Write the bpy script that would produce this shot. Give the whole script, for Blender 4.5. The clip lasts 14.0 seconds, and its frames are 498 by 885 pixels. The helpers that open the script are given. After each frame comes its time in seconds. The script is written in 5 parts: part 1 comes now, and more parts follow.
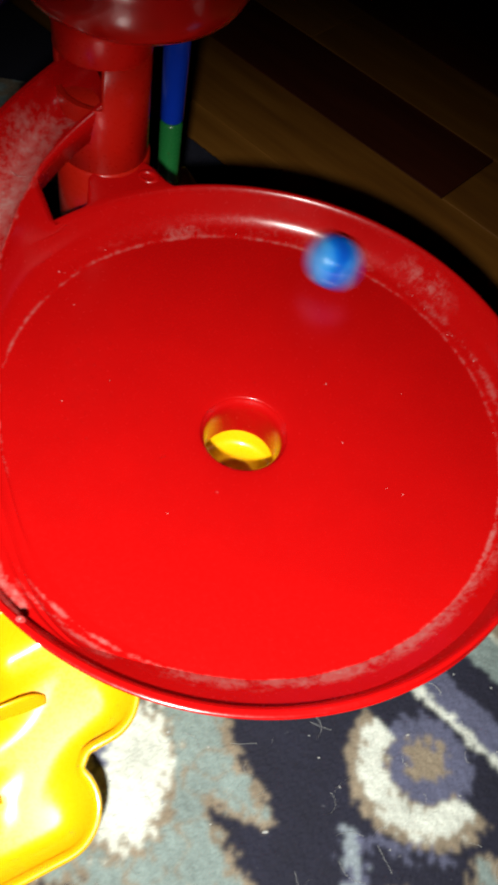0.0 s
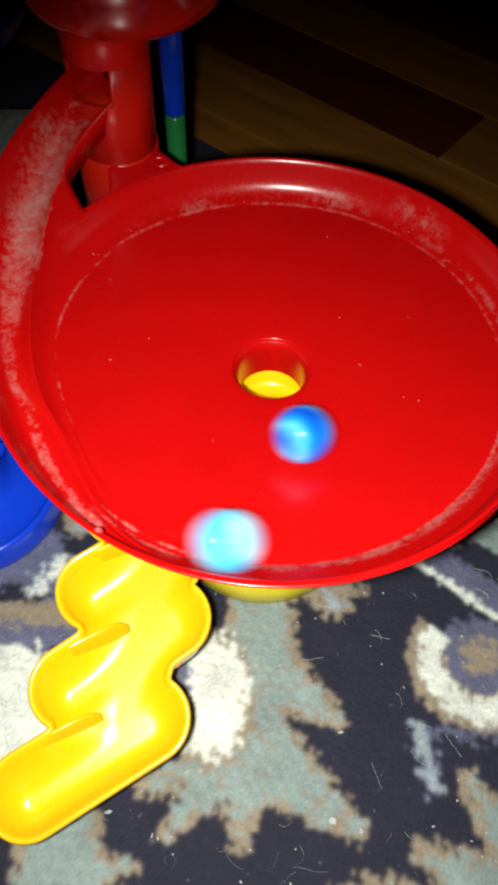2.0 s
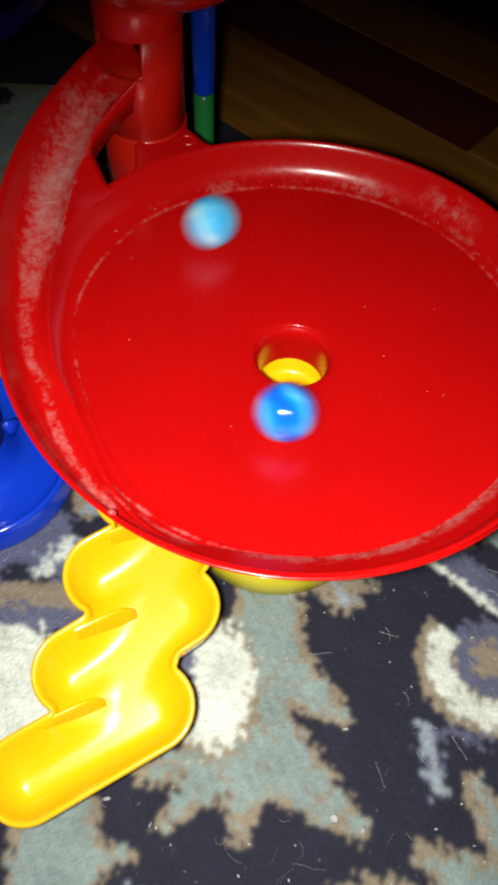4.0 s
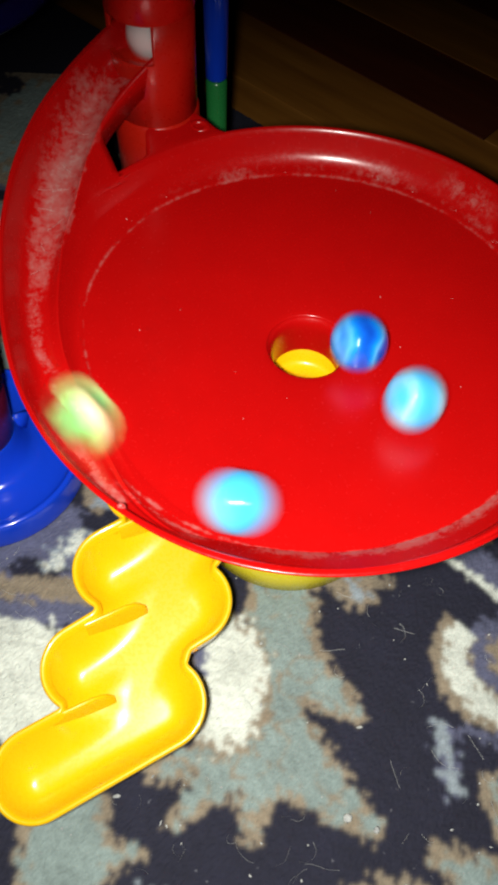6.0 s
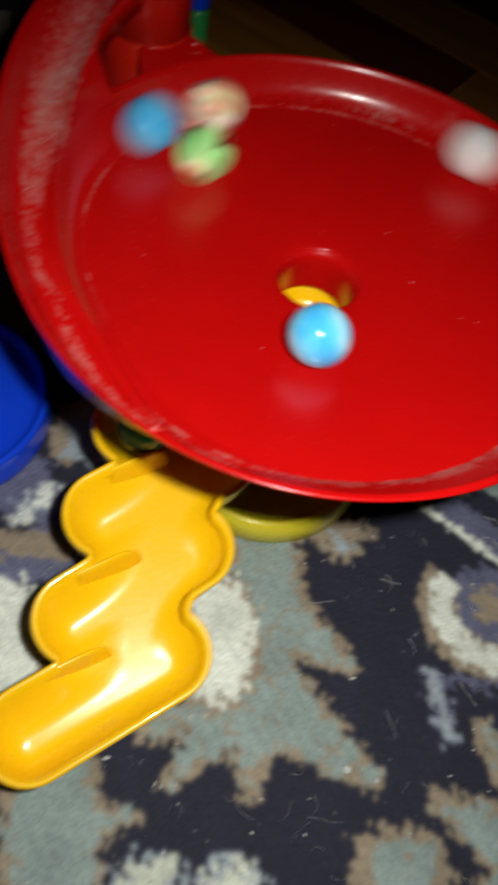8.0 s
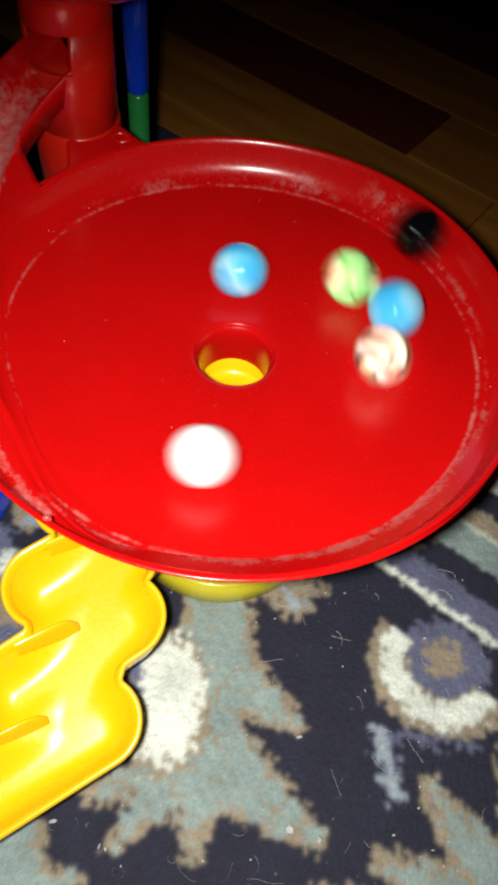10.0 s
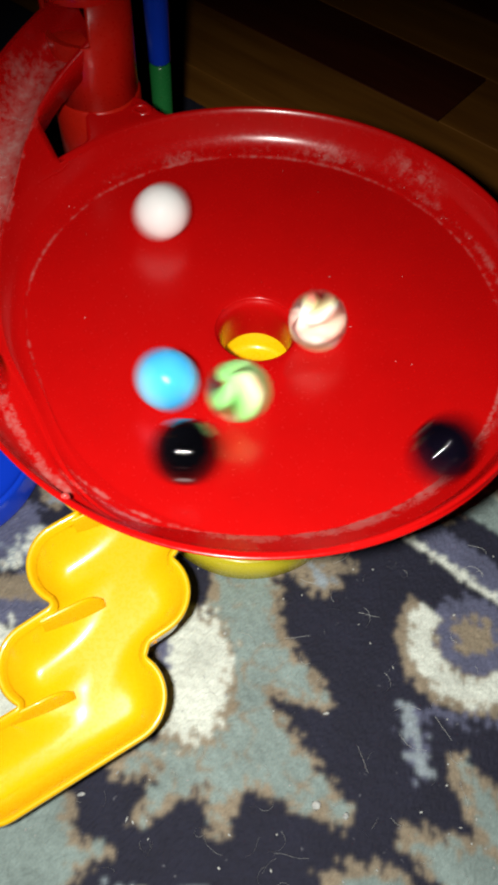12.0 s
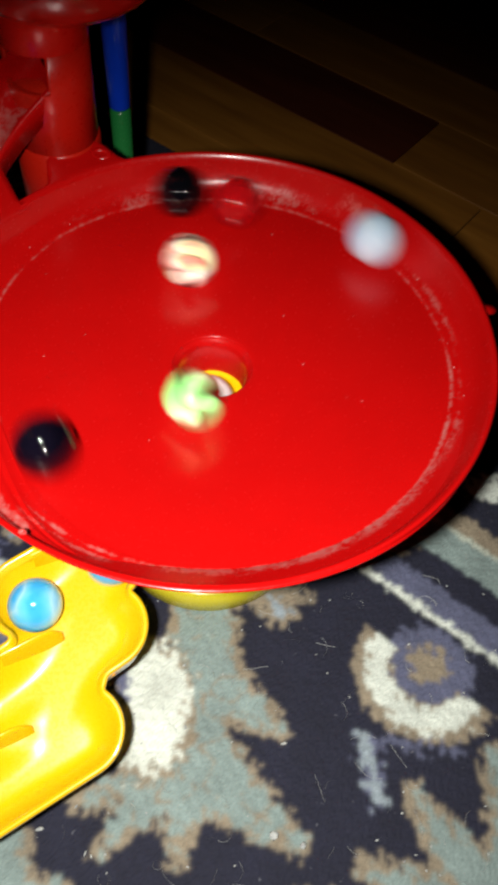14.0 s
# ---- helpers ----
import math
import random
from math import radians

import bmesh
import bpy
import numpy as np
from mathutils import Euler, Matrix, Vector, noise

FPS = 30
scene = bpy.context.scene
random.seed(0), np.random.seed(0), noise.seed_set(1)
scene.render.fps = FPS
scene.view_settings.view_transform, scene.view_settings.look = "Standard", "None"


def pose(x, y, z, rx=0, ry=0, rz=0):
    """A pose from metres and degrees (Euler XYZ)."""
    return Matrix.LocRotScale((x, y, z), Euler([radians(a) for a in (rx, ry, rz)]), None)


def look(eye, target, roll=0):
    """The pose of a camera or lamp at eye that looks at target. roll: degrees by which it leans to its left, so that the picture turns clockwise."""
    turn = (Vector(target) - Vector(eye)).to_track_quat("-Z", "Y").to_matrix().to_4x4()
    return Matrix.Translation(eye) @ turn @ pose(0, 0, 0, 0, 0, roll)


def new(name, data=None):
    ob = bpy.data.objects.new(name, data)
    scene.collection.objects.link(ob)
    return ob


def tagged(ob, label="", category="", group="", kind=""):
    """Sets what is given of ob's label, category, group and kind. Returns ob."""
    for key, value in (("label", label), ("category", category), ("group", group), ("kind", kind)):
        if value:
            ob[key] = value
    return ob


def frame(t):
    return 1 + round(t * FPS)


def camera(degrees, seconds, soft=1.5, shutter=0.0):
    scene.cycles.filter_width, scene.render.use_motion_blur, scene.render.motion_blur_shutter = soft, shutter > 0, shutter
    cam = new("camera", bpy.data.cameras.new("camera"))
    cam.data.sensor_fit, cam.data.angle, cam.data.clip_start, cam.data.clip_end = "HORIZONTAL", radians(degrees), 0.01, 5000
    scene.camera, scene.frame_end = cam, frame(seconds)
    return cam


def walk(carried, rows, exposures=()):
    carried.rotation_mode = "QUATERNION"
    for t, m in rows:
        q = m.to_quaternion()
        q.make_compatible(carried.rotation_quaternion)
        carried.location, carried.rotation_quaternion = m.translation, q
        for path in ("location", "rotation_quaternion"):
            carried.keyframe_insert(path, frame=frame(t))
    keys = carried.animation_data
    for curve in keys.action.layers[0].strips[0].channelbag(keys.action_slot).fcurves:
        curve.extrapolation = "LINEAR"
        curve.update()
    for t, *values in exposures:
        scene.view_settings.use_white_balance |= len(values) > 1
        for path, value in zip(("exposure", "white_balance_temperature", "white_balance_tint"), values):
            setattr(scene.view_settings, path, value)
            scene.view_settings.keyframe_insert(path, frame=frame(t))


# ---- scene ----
import functools


# -- camera ------------------------------------------------------------------
cam = camera(32.6, 14.0, soft=3.7, shutter=0.6)


def eye_pose(x, y, z, yaw, pitch, roll):
    return pose(x, y, z, 90 + pitch, 0, yaw) @ pose(0, 0, 0, 0, 0, roll)


EYES = [
    (0.00, -0.0171, -0.1261, 0.2741, -8.58, -55.73, 14.30),
    (0.04, -0.0185, -0.1256, 0.2743, -8.72, -56.14, 13.92),
    (0.10, -0.0292, -0.1217, 0.2753, -9.71, -59.15, 11.18),
    (0.20, -0.0268, -0.1370, 0.2752, -0.97, -57.40, 3.63),
    (0.30, -0.0253, -0.1449, 0.2761, -2.56, -56.63, 5.02),
    (0.40, -0.0221, -0.1475, 0.2800, -3.41, -55.93, 5.01),
    (0.50, -0.0230, -0.1487, 0.2823, -11.22, -56.61, 13.56),
    (0.60, -0.0182, -0.1562, 0.2839, -10.18, -55.36, 12.19),
    (1.00, -0.0225, -0.1559, 0.2861, -6.92, -55.30, 7.65),
    (1.50, -0.0214, -0.1604, 0.2872, -4.60, -54.72, 4.61),
    (2.00, -0.0127, -0.1612, 0.2854, -2.37, -55.31, 1.66),
    (2.50, -0.0105, -0.1603, 0.2826, -2.31, -55.61, 2.11),
    (4.80, -0.0181, -0.1578, 0.2773, -1.62, -56.47, 4.02),
    (5.00, -0.0158, -0.1565, 0.2750, -0.74, -56.68, 2.71),
    (5.50, -0.0163, -0.1565, 0.2765, -0.70, -56.35, 2.85),
    (6.00, -0.0159, -0.1566, 0.2760, -0.24, -56.37, 2.56),
    (6.50, -0.0157, -0.1561, 0.2739, 0.09, -56.86, 2.31),
    (7.00, -0.0154, -0.1562, 0.2690, -1.04, -57.28, 3.08),
    (7.20, -0.0198, -0.1562, 0.2690, -0.63, -57.96, 3.36),
    (7.40, -0.0341, -0.1575, 0.2645, -3.62, -57.76, 8.39),
    (7.50, -0.0500, -0.1530, 0.2558, -7.37, -58.59, 13.61),
    (7.60, -0.0584, -0.1559, 0.2478, -7.62, -58.65, 13.73),
    (7.80, -0.0583, -0.1631, 0.2540, -12.43, -56.73, 15.71),
    (8.00, -0.0490, -0.1630, 0.2548, -14.41, -55.62, 14.68),
    (8.10, -0.0445, -0.1636, 0.2583, -15.34, -54.45, 14.63),
    (8.20, -0.0448, -0.1631, 0.2643, -17.33, -52.94, 16.32),
    (10.30, -0.0102, -0.1581, 0.2731, -5.65, -55.03, 5.13),
    (10.50, -0.0096, -0.1579, 0.2720, -4.94, -55.34, 4.36),
    (11.00, -0.0078, -0.1586, 0.2709, -3.63, -55.95, 3.07),
    (11.50, -0.0084, -0.1564, 0.2678, -3.32, -56.87, 3.03),
    (12.00, -0.0084, -0.1568, 0.2713, -2.85, -56.57, 2.64),
    (12.50, -0.0107, -0.1570, 0.2711, -5.72, -56.15, 5.63),
    (13.00, -0.0068, -0.1570, 0.2684, -4.51, -55.67, 3.97),
    (13.50, -0.0059, -0.1563, 0.2696, -4.25, -55.55, 3.68),
    (14.00, -0.0050, -0.1592, 0.2775, -6.30, -54.44, 5.24),
]
EXPOSURE = [(0.0, 0.18), (0.7, 0.10), (1.2, 0.08), (2.5, 0.07), (5.0, -0.08), (6.9, -0.10), (7.5, -0.40), (7.9, -0.62), (8.3, -0.60), (10.3, 0.0), (11.0, -0.08), (11.5, -0.24), (12.0, -0.20), (12.6, -0.12), (14.0, -0.03)]
walk(cam, [(t, eye_pose(*q)) for t, *q in EYES], EXPOSURE)


# -- light: the torch beside the lens, and a very dim room ---------------------
world = bpy.data.worlds.new("room")
scene.world = world
world.use_nodes = True
world.node_tree.nodes["Background"].inputs["Color"].default_value = (0.75, 0.85, 1.0, 1)
world.node_tree.nodes["Background"].inputs["Strength"].default_value = 0.0025

torch_data = bpy.data.lights.new("torch", "SPOT")
torch_data.energy = 4.75
torch_data.spot_size, torch_data.spot_blend = radians(84), 1.0
torch_data.shadow_soft_size = 0.0045
torch_data.color = (1.0, 0.97, 0.91)
torch = new("torch", torch_data)
torch.matrix_world = look((-0.0250, -0.1595, 0.2770), (-0.0100, -0.0500, 0.0300))


# -- materials -----------------------------------------------------------------
def material(name):
    m = bpy.data.materials.new(name)
    m.use_nodes = True
    return m, m.node_tree.nodes, m.node_tree.links, m.node_tree.nodes["Principled BSDF"]


def ramp_node(nodes, stops):
    r = nodes.new("ShaderNodeValToRGB")
    while len(r.color_ramp.elements) < len(stops):
        r.color_ramp.elements.new(0.5)
    for e, (p, c) in zip(r.color_ramp.elements, stops):
        e.position, e.color = p, (*c, 1) if len(c) == 3 else (c[0], c[0], c[0], 1)
    return r


def noise_node(nodes, links, scale, detail=4, rough=0.6, coord="Object"):
    tc = nodes.new("ShaderNodeTexCoord")
    n = nodes.new("ShaderNodeTexNoise")
    n.inputs["Scale"].default_value, n.inputs["Detail"].default_value, n.inputs["Roughness"].default_value = scale, detail, rough
    links.new(tc.outputs[coord], n.inputs["Vector"])
    return n


def plastic(name, colour, rough=0.18, trans=0.0, wear=False, sub=0.0, coat=0.3, dark=0.82):
    """Moulded toy plastic: faint mottling, dust specks in the gloss, and scuffs where the mesh carries wear."""
    m, nodes, links, b = material(name)
    n = noise_node(nodes, links, 60, 3)
    mix = nodes.new("ShaderNodeMixRGB")
    mix.inputs["Color1"].default_value = (*[c * dark for c in colour], 1)
    mix.inputs["Color2"].default_value = (*colour, 1)
    links.new(n.outputs["Fac"], mix.inputs["Fac"])
    out = mix.outputs["Color"]
    fine = noise_node(nodes, links, 900, 2)
    rr = ramp_node(nodes, [(0.35, (rough * 0.9,)), (0.75, (min(1, rough * 1.3),))])
    links.new(fine.outputs["Fac"], rr.inputs["Fac"])
    rough_out = rr.outputs["Color"]
    if wear:
        at = nodes.new("ShaderNodeAttribute")
        at.attribute_name = "wear"
        grain = noise_node(nodes, links, 480, 5, 0.7)
        patch = noise_node(nodes, links, 140, 4, 0.65)
        mul = nodes.new("ShaderNodeMath")
        mul.operation = "MULTIPLY_ADD"
        links.new(grain.outputs["Fac"], mul.inputs[0])
        mul.inputs[1].default_value = 1.2
        blot = nodes.new("ShaderNodeMath")
        blot.operation = "MULTIPLY"
        blot.inputs[1].default_value = 1.15
        links.new(patch.outputs["Fac"], blot.inputs[0])
        links.new(blot.outputs[0], mul.inputs[2])
        add = nodes.new("ShaderNodeMath")
        add.operation = "ADD"
        links.new(mul.outputs[0], add.inputs[0])
        links.new(at.outputs["Fac"], add.inputs[1])
        cut = ramp_node(nodes, [(0.0, (0.0,)), (0.54, (0.0,)), (0.72, (0.28,)), (0.92, (0.78,))])
        half = nodes.new("ShaderNodeMath")
        half.operation = "MULTIPLY"
        half.inputs[1].default_value = 0.42
        links.new(add.outputs[0], half.inputs[0])
        links.new(half.outputs[0], cut.inputs["Fac"])
        gate = ramp_node(nodes, [(0.06, (0.0,)), (0.22, (1.0,))])
        links.new(at.outputs["Fac"], gate.inputs["Fac"])
        worn = nodes.new("ShaderNodeMath")
        worn.operation = "MULTIPLY"
        links.new(cut.outputs["Color"], worn.inputs[0])
        links.new(gate.outputs["Color"], worn.inputs[1])
        sc = nodes.new("ShaderNodeMixRGB")
        sc.inputs["Color2"].default_value = (0.52, 0.42, 0.38, 1)
        links.new(worn.outputs[0], sc.inputs["Fac"])
        links.new(out, sc.inputs["Color1"])
        out = sc.outputs["Color"]
        r2 = nodes.new("ShaderNodeMixRGB")
        r2.inputs["Color2"].default_value = (0.7, 0.7, 0.7, 1)
        links.new(worn.outputs[0], r2.inputs["Fac"])
        links.new(rough_out, r2.inputs["Color1"])
        rough_out = r2.outputs["Color"]
    links.new(out, b.inputs["Base Color"])
    links.new(rough_out, b.inputs["Roughness"])
    b.inputs["Transmission Weight"].default_value = trans
    b.inputs["IOR"].default_value = 1.49
    b.inputs["Coat Weight"].default_value = coat
    b.inputs["Coat Roughness"].default_value = 0.07
    b.inputs["Subsurface Weight"].default_value = sub
    b.inputs["Subsurface Radius"].default_value = (0.004, 0.002, 0.001)
    b.inputs["Subsurface Scale"].default_value = 1.0
    bump = nodes.new("ShaderNodeBump")
    bump.inputs["Strength"].default_value, bump.inputs["Distance"].default_value = 0.08, 0.0006
    links.new(n.outputs["Fac"], bump.inputs["Height"])
    links.new(bump.outputs["Normal"], b.inputs["Normal"])
    return m


RED = plastic("red_plastic", (0.53, 0.003, 0.003), 0.225, wear=True, coat=0.03)
RED_TOWER = plastic("red_tube_plastic", (0.60, 0.012, 0.004), 0.30, coat=0.1)
RED_BOWL = plastic("red_bowl_plastic", (0.40, 0.016, 0.006), 0.2, trans=0.1, coat=0.2)
YELLOW = plastic("yellow_plastic", (0.95, 0.56, 0.003), 0.27, dark=0.96, coat=0.5)
YELLOW_PALE = plastic("pale_yellow_plastic", (0.72, 0.62, 0.03), 0.25, dark=0.92)
BLUE = plastic("blue_plastic", (0.008, 0.065, 0.80), 0.16)
BLUE_DARK = plastic("dark_blue_plastic", (0.03, 0.02, 0.28), 0.2)
GREEN = plastic("green_plastic", (0.02, 0.22, 0.05), 0.25)
PURPLE_TUBE = plastic("purple_clear_plastic", (0.13, 0.006, 0.035), 0.3, trans=0.1, coat=0.0)
RED_TUBE = plastic("red_clear_plastic", (0.13, 0.011, 0.006), 0.35, coat=0.0)
CLEAR_TUBE = plastic("clear_plastic", (0.70, 0.56, 0.46), 0.12, trans=0.72, coat=0.0)
ORANGE = plastic("orange_plastic", (0.80, 0.22, 0.02), 0.2)
ORANGE_TUBE = plastic("orange_clear_plastic", (0.55, 0.10, 0.03), 0.12, trans=0.5)


# -- builders --------------------------------------------------------------------
def part(name, bm, mat, parent=None, label="", smooth=True):
    me = bpy.data.meshes.new(name)
    bm.normal_update()
    bm.to_mesh(me)
    bm.free()
    me.materials.append(mat)
    if smooth:
        me.polygons.foreach_set("use_smooth", [True] * len(me.polygons))
    ob = new(name, me)
    if parent is not None:
        ob.parent = parent
    if label:
        ob["label"] = label
    return ob


def thing(name, label, category, x=0, y=0, z=0, rz=0, group="", kind=""):
    ob = new(name)
    ob.matrix_basis = pose(x, y, z, 0, 0, rz)
    return tagged(ob, label, category, group, kind)


def spline(points, n):
    """A Catmull-Rom curve through the points, n steps a span."""
    p = [Vector(q) for q in points]
    p = [p[0] * 2 - p[1], *p, p[-1] * 2 - p[-2]]
    out = []
    for i in range(1, len(p) - 2):
        for k in range(n):
            t = k / n
            a, b, c, d = p[i - 1], p[i], p[i + 1], p[i + 2]
            out.append(0.5 * (2 * b + (c - a) * t + (2 * a - 5 * b + 4 * c - d) * t * t + (3 * b - a - 3 * c + d) * t ** 3))
    out.append(p[-2])
    return out


def lathe(profile, steps=64, closed=False):
    """A turned body from (radius, height) pairs."""
    bm = bmesh.new()
    rings = []
    for r, z in profile:
        rings.append([bm.verts.new((r * math.cos(a), r * math.sin(a), z)) for a in (2 * math.pi * k / steps for k in range(steps))])
    pairs = list(zip(rings, rings[1:])) + ([(rings[-1], rings[0])] if closed else [])
    for a, b in pairs:
        for k in range(steps):
            bm.faces.new((a[k], a[(k + 1) % steps], b[(k + 1) % steps], b[k]))
    bmesh.ops.remove_doubles(bm, verts=bm.verts, dist=1e-6)
    bmesh.ops.recalc_face_normals(bm, faces=bm.faces)
    return bm


def tube(r, z0, z1, wall=0.0015, steps=48, lip=0.0):
    """A pipe with rounded ends, and a thicker lip at its top if asked."""
    e = 0.0005
    prof = [(r - e, z0), (r, z0 + e)]
    if lip:
        prof += [(r, z1 - 0.006), (r + lip, z1 - 0.005), (r + lip, z1 - e)]
    else:
        prof += [(r, z1 - e)]
    prof += [(r + lip - e, z1), (r - wall + e, z1), (r - wall, z1 - e), (r - wall, z0 + e), (r - wall + e, z0)]
    return lathe(prof, steps, True)

# -- the setting -------------------------------------------------------------------
# the rug's border line: u runs across it, in millimetres
def border(x, y):
    return (x - 57) * 0.651 + (y + 18) * 0.760


YARN = [(0.013, 0.014, 0.031), (0.250, 0.325, 0.308), (0.285, 0.236, 0.165), (0.720, 0.775, 0.690), (0.115, 0.125, 0.205), (0.300, 0.360, 0.400), (0.55, 0.60, 0.50)]
NAVY, SAGE, TAN, CREAM, SLATE, MIST, MINT = range(7)


def taper(x, y, ax, ay, bx, by, ra, rb):
    """How far a spot lies outside a lobe that tapers from a to b."""
    dx, dy = bx - ax, by - ay
    t = np.clip(((x - ax) * dx + (y - ay) * dy) / (dx * dx + dy * dy), 0, 1)
    return np.hypot(x - ax - t * dx, y - ay - t * dy) - (ra + (rb - ra) * t)


def oval(x, y, cx, cy, rx, ry):
    return (np.hypot((x - cx) / rx, (y - cy) / ry) - 1) * min(rx, ry)


def field(x, y, scale, seed):
    """Smooth random values by the sum of a few turned waves."""
    rng = np.random.RandomState(seed)
    out = 0 * x
    for k in range(14):
        a, ph, f = rng.uniform(0, 2 * math.pi), rng.uniform(0, 6.3), rng.uniform(0.6, 1.7) / scale
        out = out + np.sin((x * math.cos(a) + y * math.sin(a)) * f * 2 * math.pi + ph)
    return out / 3.8


def rug_pattern(x, y):
    jag = 1.4 * field(x, y, 6.0, 3) + 0.85 * field(x, y, 3.2, 4) + 0.45 * field(x, y, 2.0, 6)
    kind = np.full(x.shape, NAVY)

    def lay(d, yarn, edge=None, width=2.2, wob=1.0):
        d = d + jag * wob
        kind[d < 0] = yarn
        if edge is not None:
            kind[(d < 0) & (d > -width * (1 + 0.5 * field(x, y, 14, 8)))] = edge

    # far part behind the dish: a scatter of worn motifs
    far = field(x, y, 62, 21)
    back = (y > 45) & (border(x, y) < 100)
    kind[back & (far > 0.15)] = TAN
    kind[back & (far > 0.32)] = SAGE
    kind[back & (far > 1.25)] = CREAM
    kind[back & (far < -0.9)] = SLATE
    kind[back & (np.abs(np.mod(border(x, y) + 2 * jag, 46) - 20) < 1.4)] = CREAM
    lay(oval(x, y, -136, 222, 24, 52), SAGE, TAN, 9)
    lay(oval(x, y, -151, 249, 8, 9), NAVY)
    lay(oval(x, y, -104, 78, 12, 16), MIST, TAN, 4)
    # the border with its pale lines
    u = border(x, y) + 0.5 * jag
    side = (x > 38) & (y < 60)
    for lo, hi, yarn in ((1.2, 11, SLATE), (22, 34, SAGE), (36, 43, TAN), (-1.2, 1.2, CREAM), (34, 36, MINT)):
        kind[side & (u > lo) & (u < hi)] = yarn
    lay(oval(x, y, 69, -8, 9, 4), TAN)
    lay(oval(x, y, 109, 16, 8, 6), CREAM)
    # the big leaf
    leaf = np.minimum.reduce([taper(x, y, -1, -22, -2, -60, 11, 14), taper(x, y, -3, -58, 23, -76, 14, 3.5), taper(x, y, -5, -60, -4, -90, 12, 11),
                              taper(x, y, -4, -86, 26, -110, 15, 4), taper(x, y, -8, -92, -10, -114, 11, 2.5), taper(x, y, -16, -92, -32, -110, 10, 3), taper(x, y, -20, -90, -41, -97, 8, 3)])
    lay(leaf, SAGE, TAN, 2.4)
    kind[(leaf + jag < -2) & (np.abs(field(x, y, 17, 31)) < 0.09)] = TAN
    lay(oval(x, y, -19, -68, 15, 24), TAN)
    lay(oval(x, y, -19.5, -67, 13, 21), CREAM, wob=1.3)
    lay(oval(x, y, -29, -60, 3, 7), SLATE)
    # small grey-tan patch in the navy
    lay(oval(x, y, 23, -29, 13, 5), TAN)
    lay(oval(x, y, 25, -34, 7, 6), MIST, TAN, 3)
    # the cream hook with its tan eye
    ring = np.hypot(x - 74, y + 57)
    ang = np.degrees(np.arctan2(y + 57, x - 74)) % 360
    arc = (ang > 138) & (ang < 322)
    kind[(ring + jag < 16)] = SLATE
    kind[arc & (np.abs(ring - 18.5 + jag * 0.7) < 6.8)] = TAN
    kind[arc & (np.abs(ring - 17.0 + jag * 0.9) < 4.2)] = CREAM
    lay(oval(x, y, 75, -55, 7, 7), TAN)
    lay(taper(x, y, 50, -78, 52, -97, 2.5, 3.5), MIST, SLATE, 1.2)
    lay(taper(x, y, 54, -80, 80, -84, 1.2, 1.2), SLATE)
    # the leaf on the other side
    lay(np.minimum.reduce([taper(x, y, 82, -128, 63, -96, 13, 3), taper(x, y, 97, -125, 92, -86, 15, 5), taper(x, y, 72, -132, 46, -117, 13, 4), taper(x, y, 70, -150, 90, -130, 20, 20)]), SAGE, TAN, 3)
    lay(oval(x, y, 32, -134, 15, 11), SAGE, TAN, 4.5)
    # the slate field with cream and dark shapes
    lay(oval(x, y, -84, -28, 34, 24), SLATE)
    lay(oval(x, y, -62, 4, 14, 18), MIST, TAN, 4)
    lay(oval(x, y, -88, -31, 10, 6), NAVY)
    lay(oval(x, y, -67, -11, 9, 6), NAVY)
    lay(taper(x, y, -84, -28, -74, -18, 3, 4), CREAM, MIST, 1.6, 1.6)
    lay(taper(x, y, -101, -37, -66, -37, 4, 5), TAN)
    lay(oval(x, y, -92, -70, 32, 21), CREAM, None, 0, 1.4)
    lay(oval(x, y, -104, -66, 8, 7), SAGE, TAN, 2)
    lay(oval(x, y, -66, -80, 7, 7), TAN)
    lay(oval(x, y, -100, -101, 24, 11), SAGE, TAN, 2.6)
    lay(np.minimum.reduce([taper(x, y, -66, -110, -64, -130, 13, 14), taper(x, y, -62, -120, -44, -120, 9, 3), taper(x, y, -64, -130, -58, -150, 10, 3)]), SAGE, TAN, 2.6)
    lay(oval(x, y, -38, -137, 10, 8), MINT, MIST, 2.4, 1.6)
    lay(oval(x, y, -16, -137, 9, 7), MINT, MIST, 2.4, 1.6)
    lay(taper(x, y, -98, -128, -80, -150, 2.5, 2.5), CREAM, MIST, 1)
    return kind


